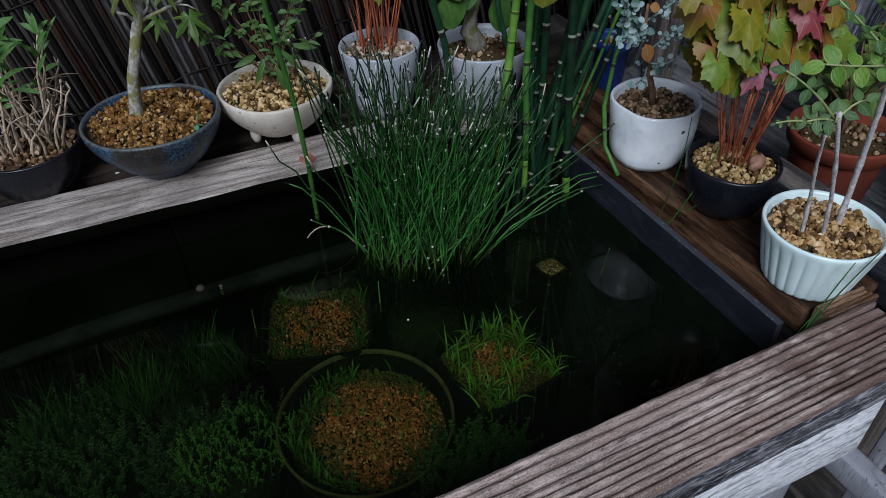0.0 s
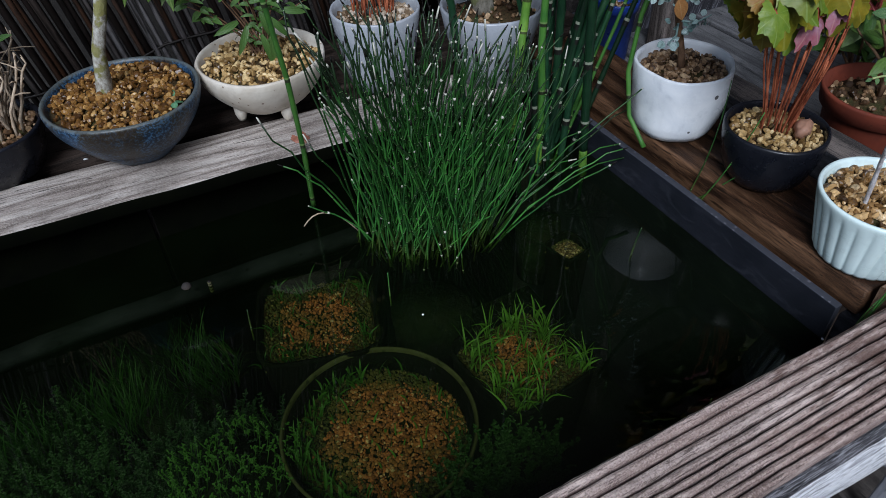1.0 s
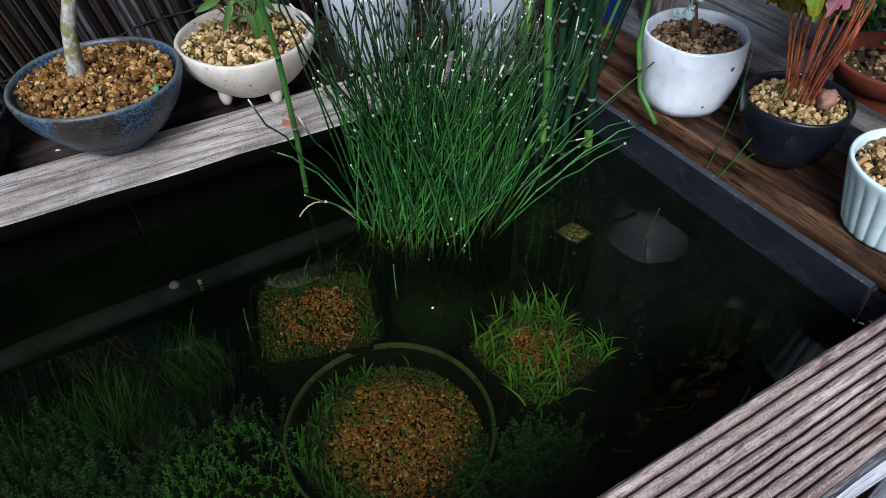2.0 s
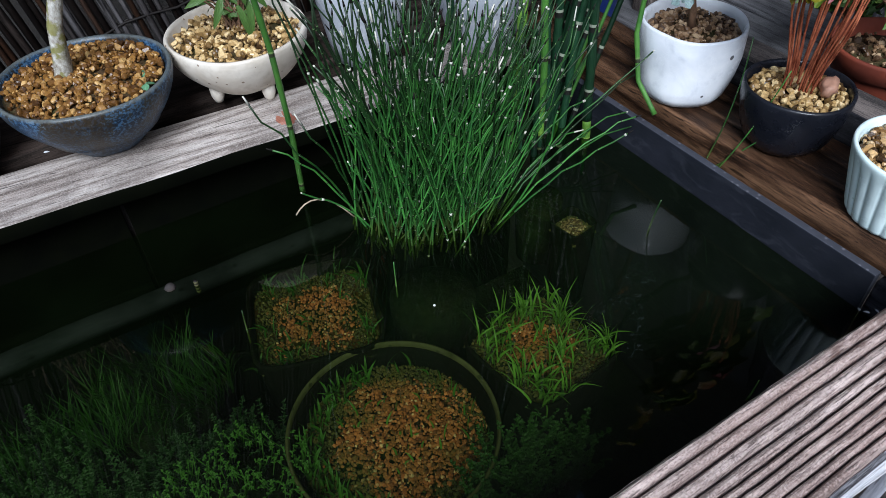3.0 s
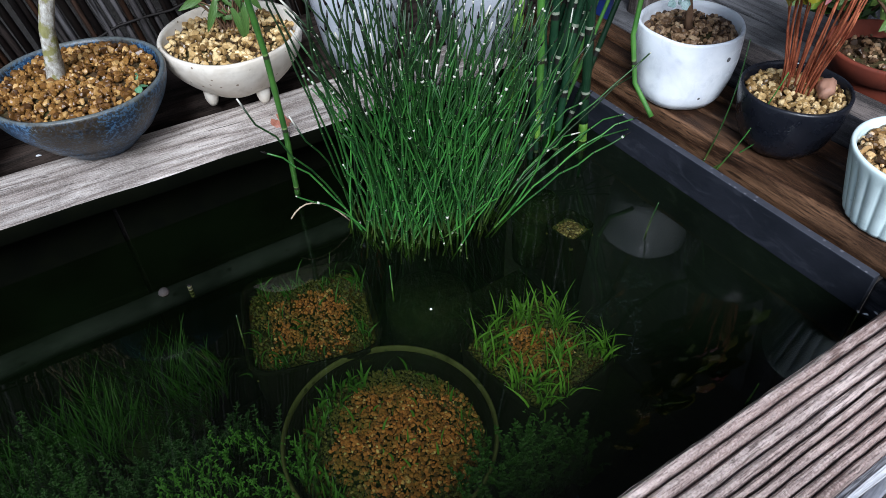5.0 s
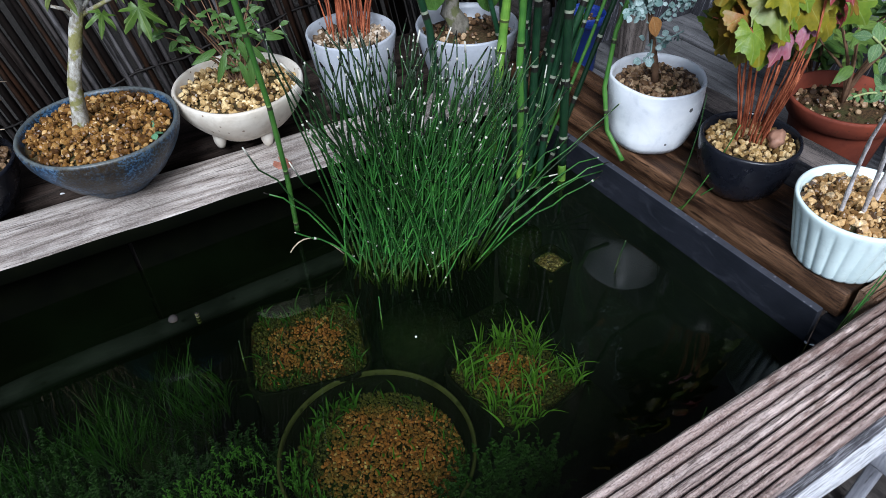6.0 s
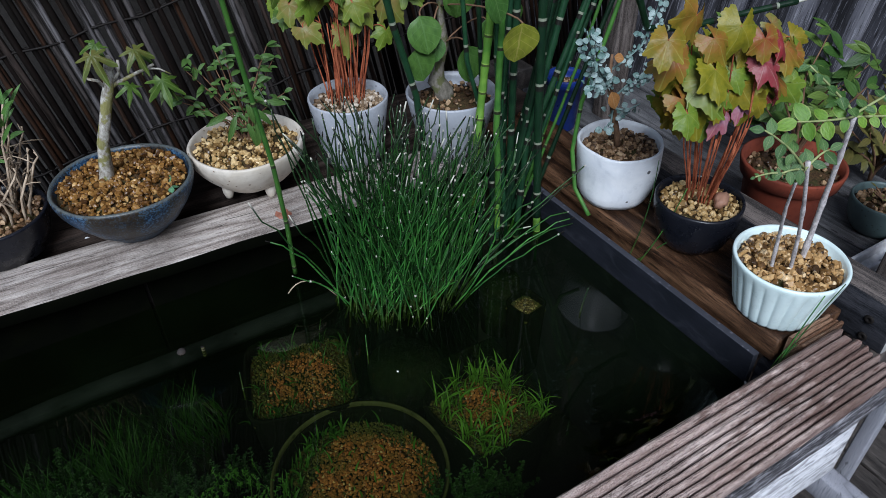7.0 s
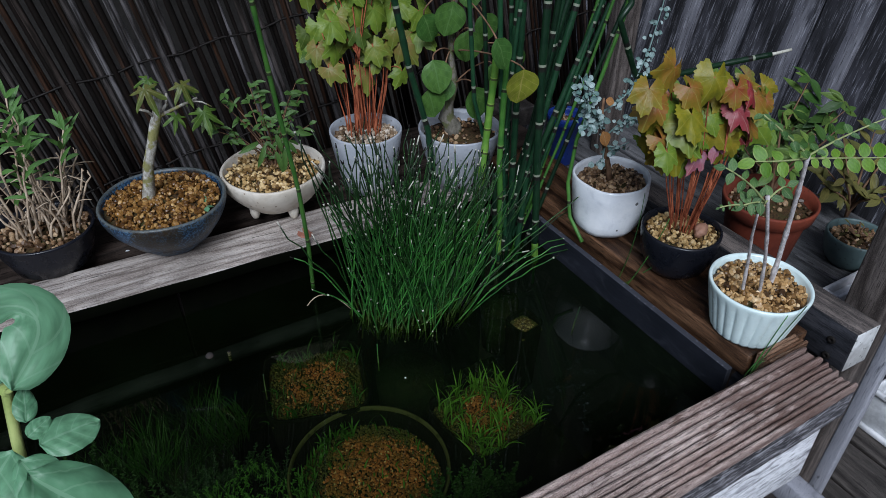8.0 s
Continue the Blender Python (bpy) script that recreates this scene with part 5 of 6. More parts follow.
def jointed_stem(parent, pts, radius, mat, swell=0.055, sides=10, stub=None):
    """A thick horsetail stem with swollen joints."""
    path, rad, length = [], [], 0.0
    pts = [Vector(p) for p in pts]
    for i in range(len(pts) - 1):
        n = max(2, int((pts[i + 1] - pts[i]).length / 0.006))
        for k in range(n):
            path.append(pts[i].lerp(pts[i + 1], k / n))
    path.append(pts[-1])
    for i, p in enumerate(path):
        if i:
            length += (p - path[i - 1]).length
        rad.append(radius * (1.0 + (0.14 if length % swell < 0.006 else 0.0)))
    s = Shape()
    s.tube(path, rad, sides)
    return part("stem", s, mat, parent)
# ---- thick horsetails in the pond corner ----
def thick_horsetails():
    top = thing("thick_horsetail", (0.455, 0.570, -0.012), "stand of thick dark green jointed horsetail stems in the pond corner", "water plant")
    o = Vector(top.location)

    def add(pts, radius, mat=horse_green, swell=0.055):
        jointed_stem(top, [Vector(p) - o for p in pts], radius, mat, swell)

    add([(0.471, 0.550, 0.033), (0.467, 0.550, 0.09), (0.463, 0.550, 0.139), (0.462, 0.555, 0.25), (0.466, 0.56, 0.42)], 0.0040)
    add([(0.478 - 0.014, 0.575, -0.01), (0.470, 0.574, 0.11), (0.498, 0.575, 0.226), (0.522, 0.575, 0.32), (0.54, 0.575, 0.40)], 0.0034)
    add([(0.449, 0.588, -0.01), (0.444, 0.586, 0.119), (0.450, 0.586, 0.244), (0.455, 0.586, 0.40)], 0.0036)
    add([(0.462, 0.598, -0.01), (0.500, 0.602, 0.10), (0.540, 0.604, 0.19), (0.585, 0.604, 0.30)], 0.0034)
    rng = random.Random(31)
    for i in range(10):
        x, y = rng.uniform(0.432, 0.462), rng.uniform(0.566, 0.612)
        lx, ly = rng.uniform(-0.12, 0.36), rng.uniform(-0.06, 0.06)
        bow = rng.uniform(-0.01, 0.012)
        pts = [(x + lx * z + bow * math.sin(z * 8), y + ly * z, z) for z in (-0.01, 0.08, 0.17, 0.26, 0.35, 0.43)]
        add(pts, rng.uniform(0.0020, 0.0036))
    for i in range(9):
        x, y = rng.uniform(0.452, 0.476), rng.uniform(0.575, 0.612)
        lx, ly = rng.uniform(0.18, 0.50), rng.uniform(-0.05, 0.10)
        bow = rng.uniform(-0.006, 0.012)
        pts = [(x + lx * z + bow * math.sin(z * 8), y + ly * z, z) for z in (-0.01, 0.06, 0.13, 0.20, 0.28, 0.36)]
        add(pts, rng.uniform(0.0015, 0.0026), rng.choice((horse_green, horse_green, horse_mid)), 0.05)
    # short cut stems with yellow-green bases, and thin shoots
    add([(0.391, 0.556, -0.005), (0.393, 0.556, 0.076)], 0.0020, horse_mid)
    add([(0.393, 0.556, 0.074), (0.396, 0.557, 0.10), (0.403, 0.564, 0.14), (0.41, 0.57, 0.167), (0.419, 0.57, 0.262)], 0.0036, horse_bright, 0.022)
    add([(0.4735, 0.550, 0.004), (0.471, 0.550, 0.034)], 0.0040, horse_bright, 0.05)
    add([(0.4745, 0.551, -0.03), (0.4735, 0.550, 0.006)], 0.0018, horse_green, 0.05)
    add([(0.430, 0.562, -0.008), (0.429, 0.562, 0.026)], 0.0022)
    add([(0.429, 0.562, 0.024), (0.428, 0.562, 0.060)], 0.0031, horse_bright, 0.05)
    add([(0.428, 0.562, 0.059), (0.427, 0.562, 0.097), (0.425, 0.565, 0.144), (0.430, 0.57, 0.25)], 0.0031, horse_mid, 0.05)
    add([(0.412, 0.566, -0.008), (0.416, 0.58, 0.10), (0.428, 0.598, 0.15), (0.414, 0.60, 0.20), (0.404, 0.60, 0.31), (0.40, 0.60, 0.40)], 0.0022)
    add([(0.375, 0.588, -0.008), (0.368, 0.615, 0.17), (0.350, 0.62, 0.24), (0.336, 0.62, 0.31), (0.322, 0.62, 0.40)], 0.0032)
    add([(0.415, 0.552, -0.008), (0.418, 0.556, 0.05), (0.420, 0.565, 0.13)], 0.0026)
    s = Shape()
    s.tube([(-0.01, 0.0, -0.12), (-0.01, 0.005, -0.05)], [0.022, 0.024], 20)
    part("root_ball", s, silt, top)


thick_horsetails()


def lone_shoots():
    top = thing("young_horsetail", (0.232, 0.600, -0.03), "single bright green young horsetail shoot rising past the shelf", "water plant")
    o = Vector(top.location)
    jointed_stem(top, [Vector(p) - o for p in ((0.2245, 0.615, 0.019), (0.2235, 0.611, 0.04), (0.2225, 0.606, 0.085), (0.220, 0.606, 0.148), (0.211, 0.606, 0.235), (0.206, 0.606, 0.29), (0.200, 0.606, 0.36), (0.194, 0.606, 0.43))], 0.0022, horse_mid, 0.05)
    top = thing("young_horsetail", (0.508, 0.530, 0.062), "bright green horsetail stem bowed round the white pot", "water plant")
    o = Vector(top.location)
    jointed_stem(top, [Vector(p) - o for p in ((0.488, 0.492, 0.0625), (0.484, 0.512, 0.085), (0.487, 0.525, 0.12), (0.496, 0.53, 0.165), (0.518, 0.53, 0.23), (0.534, 0.53, 0.28), (0.540, 0.53, 0.31), (0.55, 0.53, 0.40))], 0.0020, horse_mid, 0.06)
    top = thing("snapped_horsetail", (0.512, 0.500, 0.33), "dark green horsetail stem snapped into an angle over the maple", "water plant")
    o = Vector(top.location)
    jointed_stem(top, [Vector(p) - o for p in ((0.540, 0.532, 0.335), (0.512, 0.50, 0.309), (0.501, 0.50, 0.297), (0.533, 0.50, 0.238), (0.580, 0.50, 0.228), (0.640, 0.49, 0.232), (0.690, 0.47, 0.240))], 0.0029, horse_green, 0.05)
    jointed_stem(top, [Vector(p) - o for p in ((0.690, 0.47, 0.240), (0.712, 0.464, 0.243))], 0.0016, tip_pale, 0.05)


lone_shoots()


# ---- bonsai maple in the blue bowl ----
def acer_bonsai():
    top = thing("maple_bonsai", (0.104, 0.692, 0.112), "small maple bonsai with a pale lichened trunk and few leaves", "bonsai")
    o = Vector(top.location)
    s = Shape()
    s.tube([Vector(p) - o for p in ((0.0985, 0.701, 0.110), (0.101, 0.698, 0.124), (0.1035, 0.695, 0.140), (0.107, 0.692, 0.160), (0.115, 0.69, 0.182), (0.1215, 0.69, 0.200), (0.127, 0.69, 0.212), (0.132, 0.69, 0.232), (0.133, 0.69, 0.236))],
           [0.0078, 0.0066, 0.0056, 0.0052, 0.0048, 0.0048, 0.0047, 0.0038, 0.0012], 16)
    for i in range(len(s.v)):
        s.v[i] = tuple(Vector(s.v[i]) + noise.noise_vector(Vector(s.v[i]) * 220) * 0.0009)
    part("trunk", s, bark_acer, top)
    for pts, r in ((((0.127, 0.689, 0.209), (0.139, 0.686, 0.214), (0.154, 0.684, 0.219), (0.165, 0.682, 0.223)), 0.0020), (((0.124, 0.689, 0.209), (0.119, 0.688, 0.217), (0.112, 0.687, 0.221)), 0.0017),
                   (((0.129, 0.689, 0.212), (0.137, 0.688, 0.220), (0.139, 0.687, 0.231)), 0.0018), (((0.132, 0.689, 0.232), (0.126, 0.685, 0.238), (0.120, 0.682, 0.241)), 0.0010), (((0.160, 0.683, 0.220), (0.168, 0.680, 0.219), (0.176, 0.678, 0.213)), 0.0009)):
        s = Shape()
        s.tube([Vector(p) - o for p in pts], [r * (1 - 0.5 * i / len(pts)) for i in range(len(pts))], 8)
        part("branch", s, bark_acer, top)
    star = [lobed_mesh("leaf", leaf_acer, [(0, 1.0, 0.46), (48, 0.90, 0.42), (-48, 0.90, 0.42), (98, 0.62, 0.40), (-98, 0.62, 0.40)], 0.45, k, 0.07, 0.28) for k in range(3)]
    rng = random.Random(5)
    for x, y, z, size in ((0.120, 0.676, 0.243, 0.024), (0.152, 0.676, 0.241, 0.021), (0.166, 0.670, 0.213, 0.026), (0.141, 0.672, 0.214, 0.017), (0.170, 0.680, 0.206, 0.02), (0.157, 0.690, 0.232, 0.017), (0.126, 0.688, 0.247, 0.017)):
        up = Vector((rng.uniform(-0.5, 0.5), -0.45, -0.55))
        piece("leaf", star[rng.randrange(3)], top, facing(Vector((x, y, z)) - o, (rng.uniform(-0.35, 0.2), -0.75, 0.8), up, size * 0.95))
    for x, y in ((0.1445, 0.683), (0.142, 0.664)):
        w = thing("weed_seedling", (x, y, 0.1205), "tiny two-leaved green seedling in the gravel", "seedling", "weeds in the bowl")
        mesh = ovate_mesh("leaf", leaf_basil, 1, 0.75, 0.1, 0.2, True, 6)
        for a in (0.4, 2.1, 4.2):
            piece("leaf", mesh, w, facing((0, 0, 0.002), (0.3 * math.cos(a), 0.3 * math.sin(a), 1), (math.cos(a), math.sin(a), 0.1), 0.0075))
        draw_near(w, 0.96)
    draw_near(top, 0.96)
    top.location += Vector((-0.005, 0.012, 0.0005))


acer_bonsai()


# ---- shrub in the cream bowl ----
def narrow_shrub():
    top = thing("azalea_shrub", (0.226, 0.700, 0.122), "small twiggy shrub with narrow green leaves", "shrub")
    rng = random.Random(14)
    s = Shape()
    leaves = Shape()
    for i in range(20):
        a = rng.uniform(0, 6.28)
        reach = rng.uniform(0.012, 0.045)
        tip = Vector((math.cos(a) * reach * 1.05, math.sin(a) * reach * 0.7 - 0.008, rng.uniform(0.045, 0.098)))
        if i < 3:
            tip = Vector((-0.045 - 0.008 * i, -0.012, 0.052 + 0.012 * i))
        foot = Vector((rng.uniform(-0.008, 0.008), rng.uniform(-0.006, 0.006), 0.0))
        pts = bezier(foot, foot + Vector((0, 0, 0.02)), tip * 0.6 + Vector((0, 0, 0.012)), tip, 7)
        s.tube(pts, [0.0010 * (1 - 0.6 * k / 7) for k in range(8)], 5)
        for k in range(2, 8):
            for q in range(rng.choice((0, 1, 1)) if k < 6 else 3):
                b = rng.uniform(0, 6.28)
                d = Vector((math.cos(b), math.sin(b) * 0.8 - 0.2, rng.uniform(-0.5, 0.5))).normalized() * rng.uniform(0.006, 0.014)
                blade(leaves, pts[k], pts[k] + d, 0.0019 * rng.uniform(0.7, 1.3), (0, 0, 0.001), 4, up=(0.2, -0.8, 0.8))
    for x, y, z, dx, dz in ((-0.002, -0.02, 0.032, 0.004, -0.026), (0.006, -0.022, 0.035, -0.003, -0.028), (-0.012, -0.02, 0.042, -0.012, -0.022), (0.016, -0.022, 0.05, 0.022, -0.006), (0.005, -0.023, 0.047, 0.014, -0.02), (-0.018, -0.018, 0.046, -0.022, -0.006), (0.0, -0.022, 0.052, 0.003, -0.02)):
        blade(leaves, (x, y, z), (x + dx, y - 0.003, z + dz), 0.0030, (0, -0.002, 0.001), 6, up=(0.1, -1, 0.4))
    part("twigwork", s, bark_brown, top)
    tagged(part("foliage", leaves, leaf_shrub, top), kind="stuff")


narrow_shrub()


# ---- dwarf bamboo in the black tub ----
def bamboo_grass():
    top = thing("dwarf_bamboo", (0.002, 0.712, 0.112), "dwarf bamboo grass with dry tan canes and green leaves", "bamboo")
    rng = random.Random(15)
    leaves = Shape()
    for i in range(40):
        a = rng.uniform(0, 6.28)
        foot = Vector((rng.uniform(-0.028, 0.028), rng.uniform(-0.022, 0.022), 0))
        reach, h = rng.uniform(0.008, 0.030), rng.uniform(0.030, 0.082)
        green = i % 4 == 0
        if green:
            h = rng.uniform(0.055, 0.135)
            reach *= 0.6
        tip = foot + Vector((math.cos(a) * reach + (0.016 if green else 0.004), math.sin(a) * reach * 0.6, h))
        pts = bezier(foot, foot + Vector((0, 0, h * 0.4)), tip + Vector((0, 0, -h * 0.15)), tip, 7)
        for k in range(1, 8):
            pts[k] += Vector((rng.uniform(-1, 1), rng.uniform(-1, 1), 0)) * 0.0022
        s = Shape()
        s.tube(pts, [0.0012 * (1 - 0.5 * k / 7) * (1.3 if k % 2 else 1.0) for k in range(8)], 6)
        part("cane", s, twig_green if green and i % 2 else bark_tan, top)
        for k in range(3, 7):
            if rng.random() < 0.5:
                d = Vector((rng.uniform(-1, 1), rng.uniform(-0.8, 0.4), rng.uniform(-0.1, 0.9))).normalized() * rng.uniform(0.006, 0.018)
                s = Shape()
                s.tube([pts[k], pts[k] + d * 0.5 + Vector((0, 0, 0.001)), pts[k] + d], [0.0007, 0.0006, 0.0003], 4)
                part("dry_twig", s, bark_tan, top)
        if green:
            for k in range(3, 8):
                for q in range(1 if k < 5 else 2):
                    b = rng.uniform(0, 6.28)
                    d = Vector((math.cos(b), math.sin(b) * 0.6 - 0.15, rng.uniform(0.0, 1.3))).normalized() * rng.uniform(0.014, 0.026)
                    blade(leaves, pts[k], pts[k] + d, 0.0019 * rng.uniform(0.7, 1.2), (0, 0, 0.0015), 5, up=(0.1, -0.9, 0.6))
    tagged(part("foliage", leaves, leaf_bamboo, top), kind="stuff")


bamboo_grass()


# ---- seedling maples ----
def seedling_maple(label, at, stems, spread, height, leaf_list, meshes, seed, lean=(0.0, 0.0), fan=1.2):
    """A bunch of thin red stems under drooping palmate leaves; leaf_list holds place, size and mesh number."""
    top = thing("maple_seedlings", at, label, "maple", "pots of maple seedlings")
    o = Vector(at)
    rng = random.Random(seed)
    tips = []
    for i in range(stems):
        a, r = rng.uniform(0, 6.28), math.sqrt(rng.random())
        foot = Vector((spread[0] * r * math.cos(a), spread[1] * r * math.sin(a), 0))
        h = height * rng.uniform(0.85, 1.15)
        tip = foot + Vector((lean[0] + foot.x * fan + rng.uniform(-0.008, 0.008), lean[1] + foot.y * fan, h))
        pts = bezier(foot, foot + Vector((rng.uniform(-0.003, 0.003), 0, h * 0.35)), tip - Vector((0, 0, h * 0.35)), tip, 8)
        s = Shape()
        s.tube(pts, [0.00085 * (1 - 0.3 * k / 8) for k in range(9)], 6)
        part("stem", s, bark_red, top)
        tips.append(tip)
    for x, y, z, size, kind in leaf_list:
        p = Vector((x, y, z)) - o
        near = min(tips, key=lambda q: (q - p).length)
        s = Shape()
        joint = p + Vector((0, 0.002, size * 0.40))
        s.tube(bezier(near, near + Vector((0, 0, 0.012)), joint + Vector((0, 0.006, 0.006)), joint, 6), 0.0006, 5)
        stalk = part("leaf_stalk", s, bark_red, top)
        up = Vector((rng.uniform(-0.6, 0.6), -0.35 + rng.uniform(-0.2, 0.2), -1 + rng.uniform(0, 0.5)))
        piece("leaf", meshes[kind], stalk, facing(joint, (rng.uniform(-0.8, 0.45), -0.85, rng.uniform(0.2, 1.3)), up, size * rng.uniform(0.78, 1.0)))
    return top


three = [(0, 1.10, 1.05), (47, 0.96, 0.85), (-47, 0.92, 0.85)]
maple_meshes = [lobed_mesh("leaf", leaf_maple, three, 0.30, 1), lobed_mesh("leaf", leaf_rose, three, 0.42, 2), lobed_mesh("leaf", leaf_lime, three, 0.28, 3), lobed_mesh("leaf", leaf_maple, three, 0.50, 4)]
rng = random.Random(77)
crown = []
for x, z, size, kind in ((0.470, 0.280, 0.030, 0), (0.507, 0.268, 0.030, 2), (0.432, 0.276, 0.026, 0), (0.455, 0.255, 0.026, 3), (0.484, 0.242, 0.031, 0), (0.480, 0.214, 0.031, 2), (0.507, 0.216, 0.020, 1), (0.519, 0.196, 0.025, 1), (0.540, 0.236, 0.027, 1),
                         (0.538, 0.205, 0.024, 1), (0.572, 0.216, 0.028, 0), (0.562, 0.205, 0.020, 1), (0.462, 0.218, 0.020, 2), (0.597, 0.228, 0.024, 3), (0.552, 0.252, 0.024, 1), (0.510, 0.250, 0.026, 3), (0.486, 0.264, 0.024, 2), (0.594, 0.200, 0.015, 1), (0.534, 0.256, 0.024, 0), (0.568, 0.240, 0.026, 0)):
    crown.append((x + 0.004, 0.395 + rng.uniform(-0.010, 0.012), z, size * 0.86, 3 if kind == 2 and len(crown) % 3 else kind))
for i in range(64):
    crown.append((rng.uniform(0.495, 0.615), rng.uniform(0.398, 0.44), rng.uniform(0.195, 0.242), rng.uniform(0.016, 0.025), rng.choice((0, 0, 3, 3, 3, 2))))
for i in range(22):
    crown.append((rng.uniform(0.470, 0.560), rng.uniform(0.392, 0.412), rng.uniform(0.200, 0.250), rng.uniform(0.018, 0.025), rng.choice((0, 3, 3, 2))))
seedling_maple("red-stemmed maple seedlings turning from green to rose", (0.5427, 0.4133, 0.104), 30, (0.017, 0.012), 0.085, crown, maple_meshes, 41, (-0.006, -0.004))
husk = bmesh.new()
bmesh.ops.create_icosphere(husk, subdivisions=3, radius=1.0)
for v in husk.verts:
    k = 1 + 0.22 * noise.noise(v.co * 1.6) + 0.08 * noise.noise(v.co * 5)
    v.co = Vector((v.co.x * 0.0125 * k, v.co.y * 0.0062 * k, v.co.z * 0.0075 * k * (0.75 if v.co.x > 0.3 else 1)))
nut = part("seed_husk", husk, speckled("pink_brown_husk", (0.46, 0.25, 0.17), (0.3, 0.15, 0.1), 0.55, 0.62, 200, 0.5, (0.30, 0.14, 0.09)), None)
nut.location, nut.rotation_euler = (0.549, 0.396, 0.1145), (0.2, 0.15, 0.5)
tagged(nut, "pinkish brown husk among the maple stems", "husk")
lime_meshes = [lobed_mesh("leaf", leaf_lime, three, 0.28, 6), lobed_mesh("leaf", leaf_acer, three, 0.30, 7), lobed_mesh("leaf", leaf_lime, three, 0.42, 8)]
crown = []
for x, z, size in ((0.290, 0.222, 0.024), (0.301, 0.243, 0.022), (0.334, 0.208, 0.024), (0.350, 0.228, 0.028), (0.318, 0.252, 0.026), (0.372, 0.204, 0.022), (0.295, 0.268, 0.026), (0.345, 0.270, 0.028), (0.326, 0.275, 0.026), (0.374, 0.232, 0.026), (0.395, 0.241, 0.026)):
    crown.append((x, 0.682 + rng.uniform(-0.008, 0.012), z, size * 0.95, rng.choice((0, 0, 2))))
for i in range(60):
    crown.append((rng.uniform(0.285, 0.395), rng.uniform(0.67, 0.735), rng.uniform(0.225, 0.35), rng.uniform(0.018, 0.027), rng.choice((0, 0, 1, 2))))
seedling_maple("red-stemmed maple seedlings with fresh lime leaves", (0.332, 0.6933, 0.140), 40, (0.022, 0.015), 0.082, crown, lime_meshes, 42, (0.0, 0.0), 0.45)


# ---- gnarled stump with round leaves ----
def round_leaf_tree():
    top = thing("round_leaf_tree", (0.436, 0.676, 0.124), "gnarled little tree with large round green leaves", "bonsai")
    o = Vector(top.location)
    rng = random.Random(21)
    s = Shape()
    pts = [Vector(p) - o for p in ((0.436, 0.676, 0.120), (0.434, 0.676, 0.138), (0.426, 0.676, 0.150), (0.430, 0.677, 0.166), (0.437, 0.678, 0.186), (0.433, 0.68, 0.225), (0.438, 0.68, 0.29), (0.434, 0.68, 0.36))]
    s.tube(pts, [0.011, 0.0105, 0.009, 0.0065, 0.0050, 0.0036, 0.003, 0.0025], 12)
    for i in range(len(s.v)):
        s.v[i] = tuple(Vector(s.v[i]) + noise.noise_vector(Vector(s.v[i]) * 140) * 0.0022)
    part("trunk", s, bark("mossy_grey_bark", (0.10, 0.09, 0.07), (0.26, 0.24, 0.20), (0.10, 0.11, 0.04), 120), top)
    mesh = [ovate_mesh("leaf", leaf_round, 1, 0.95, 0.25, 0.10, True, 9, k, 0.05) for k in range(3)]
    gold = ovate_mesh("leaf", leaf_yellow, 1, 1.12, 0.2, 0.12, True, 9, 7, 0.05)
    for i, (x, y, z, size, pale) in enumerate(((0.397, 0.655, 0.230, 0.036, 0), (0.391, 0.655, 0.198, 0.034, 0), (0.442, 0.640, 0.196, 0.036, 0), (0.445, 0.66, 0.252, 0.036, 0), (0.500, 0.655, 0.224, 0.030, 0), (0.425, 0.66, 0.285, 0.036, 0), (0.412, 0.562, 0.278, 0.030, 0), (0.434, 0.545, 0.250, 0.034, 1),
                                               (0.40, 0.68, 0.27, 0.032, 0), (0.475, 0.68, 0.26, 0.032, 0), (0.46, 0.69, 0.30, 0.034, 0), (0.41, 0.69, 0.32, 0.034, 0), (0.49, 0.68, 0.20, 0.026, 0), (0.415, 0.66, 0.205, 0.026, 0))):
        p = Vector((x, y, z)) - o
        core = min(pts[4:], key=lambda q: (q - p).length)
        st = Shape()
        st.tube(bezier(core, core.lerp(p, 0.4) + Vector((0, 0, 0.012)), p + Vector((0, 0.006, 0.006)), p, 7), 0.0009, 5)
        stalk = part("leaf_stalk", st, bark_brown, top)
        piece("leaf", gold if pale else mesh[i % 3], stalk, facing(p, (rng.uniform(-0.3, 0.2), -0.9, rng.uniform(0.1, 0.6)), (rng.uniform(-0.4, 0.4), -0.2, -1), size))
    draw_near(top, 0.954)


round_leaf_tree()


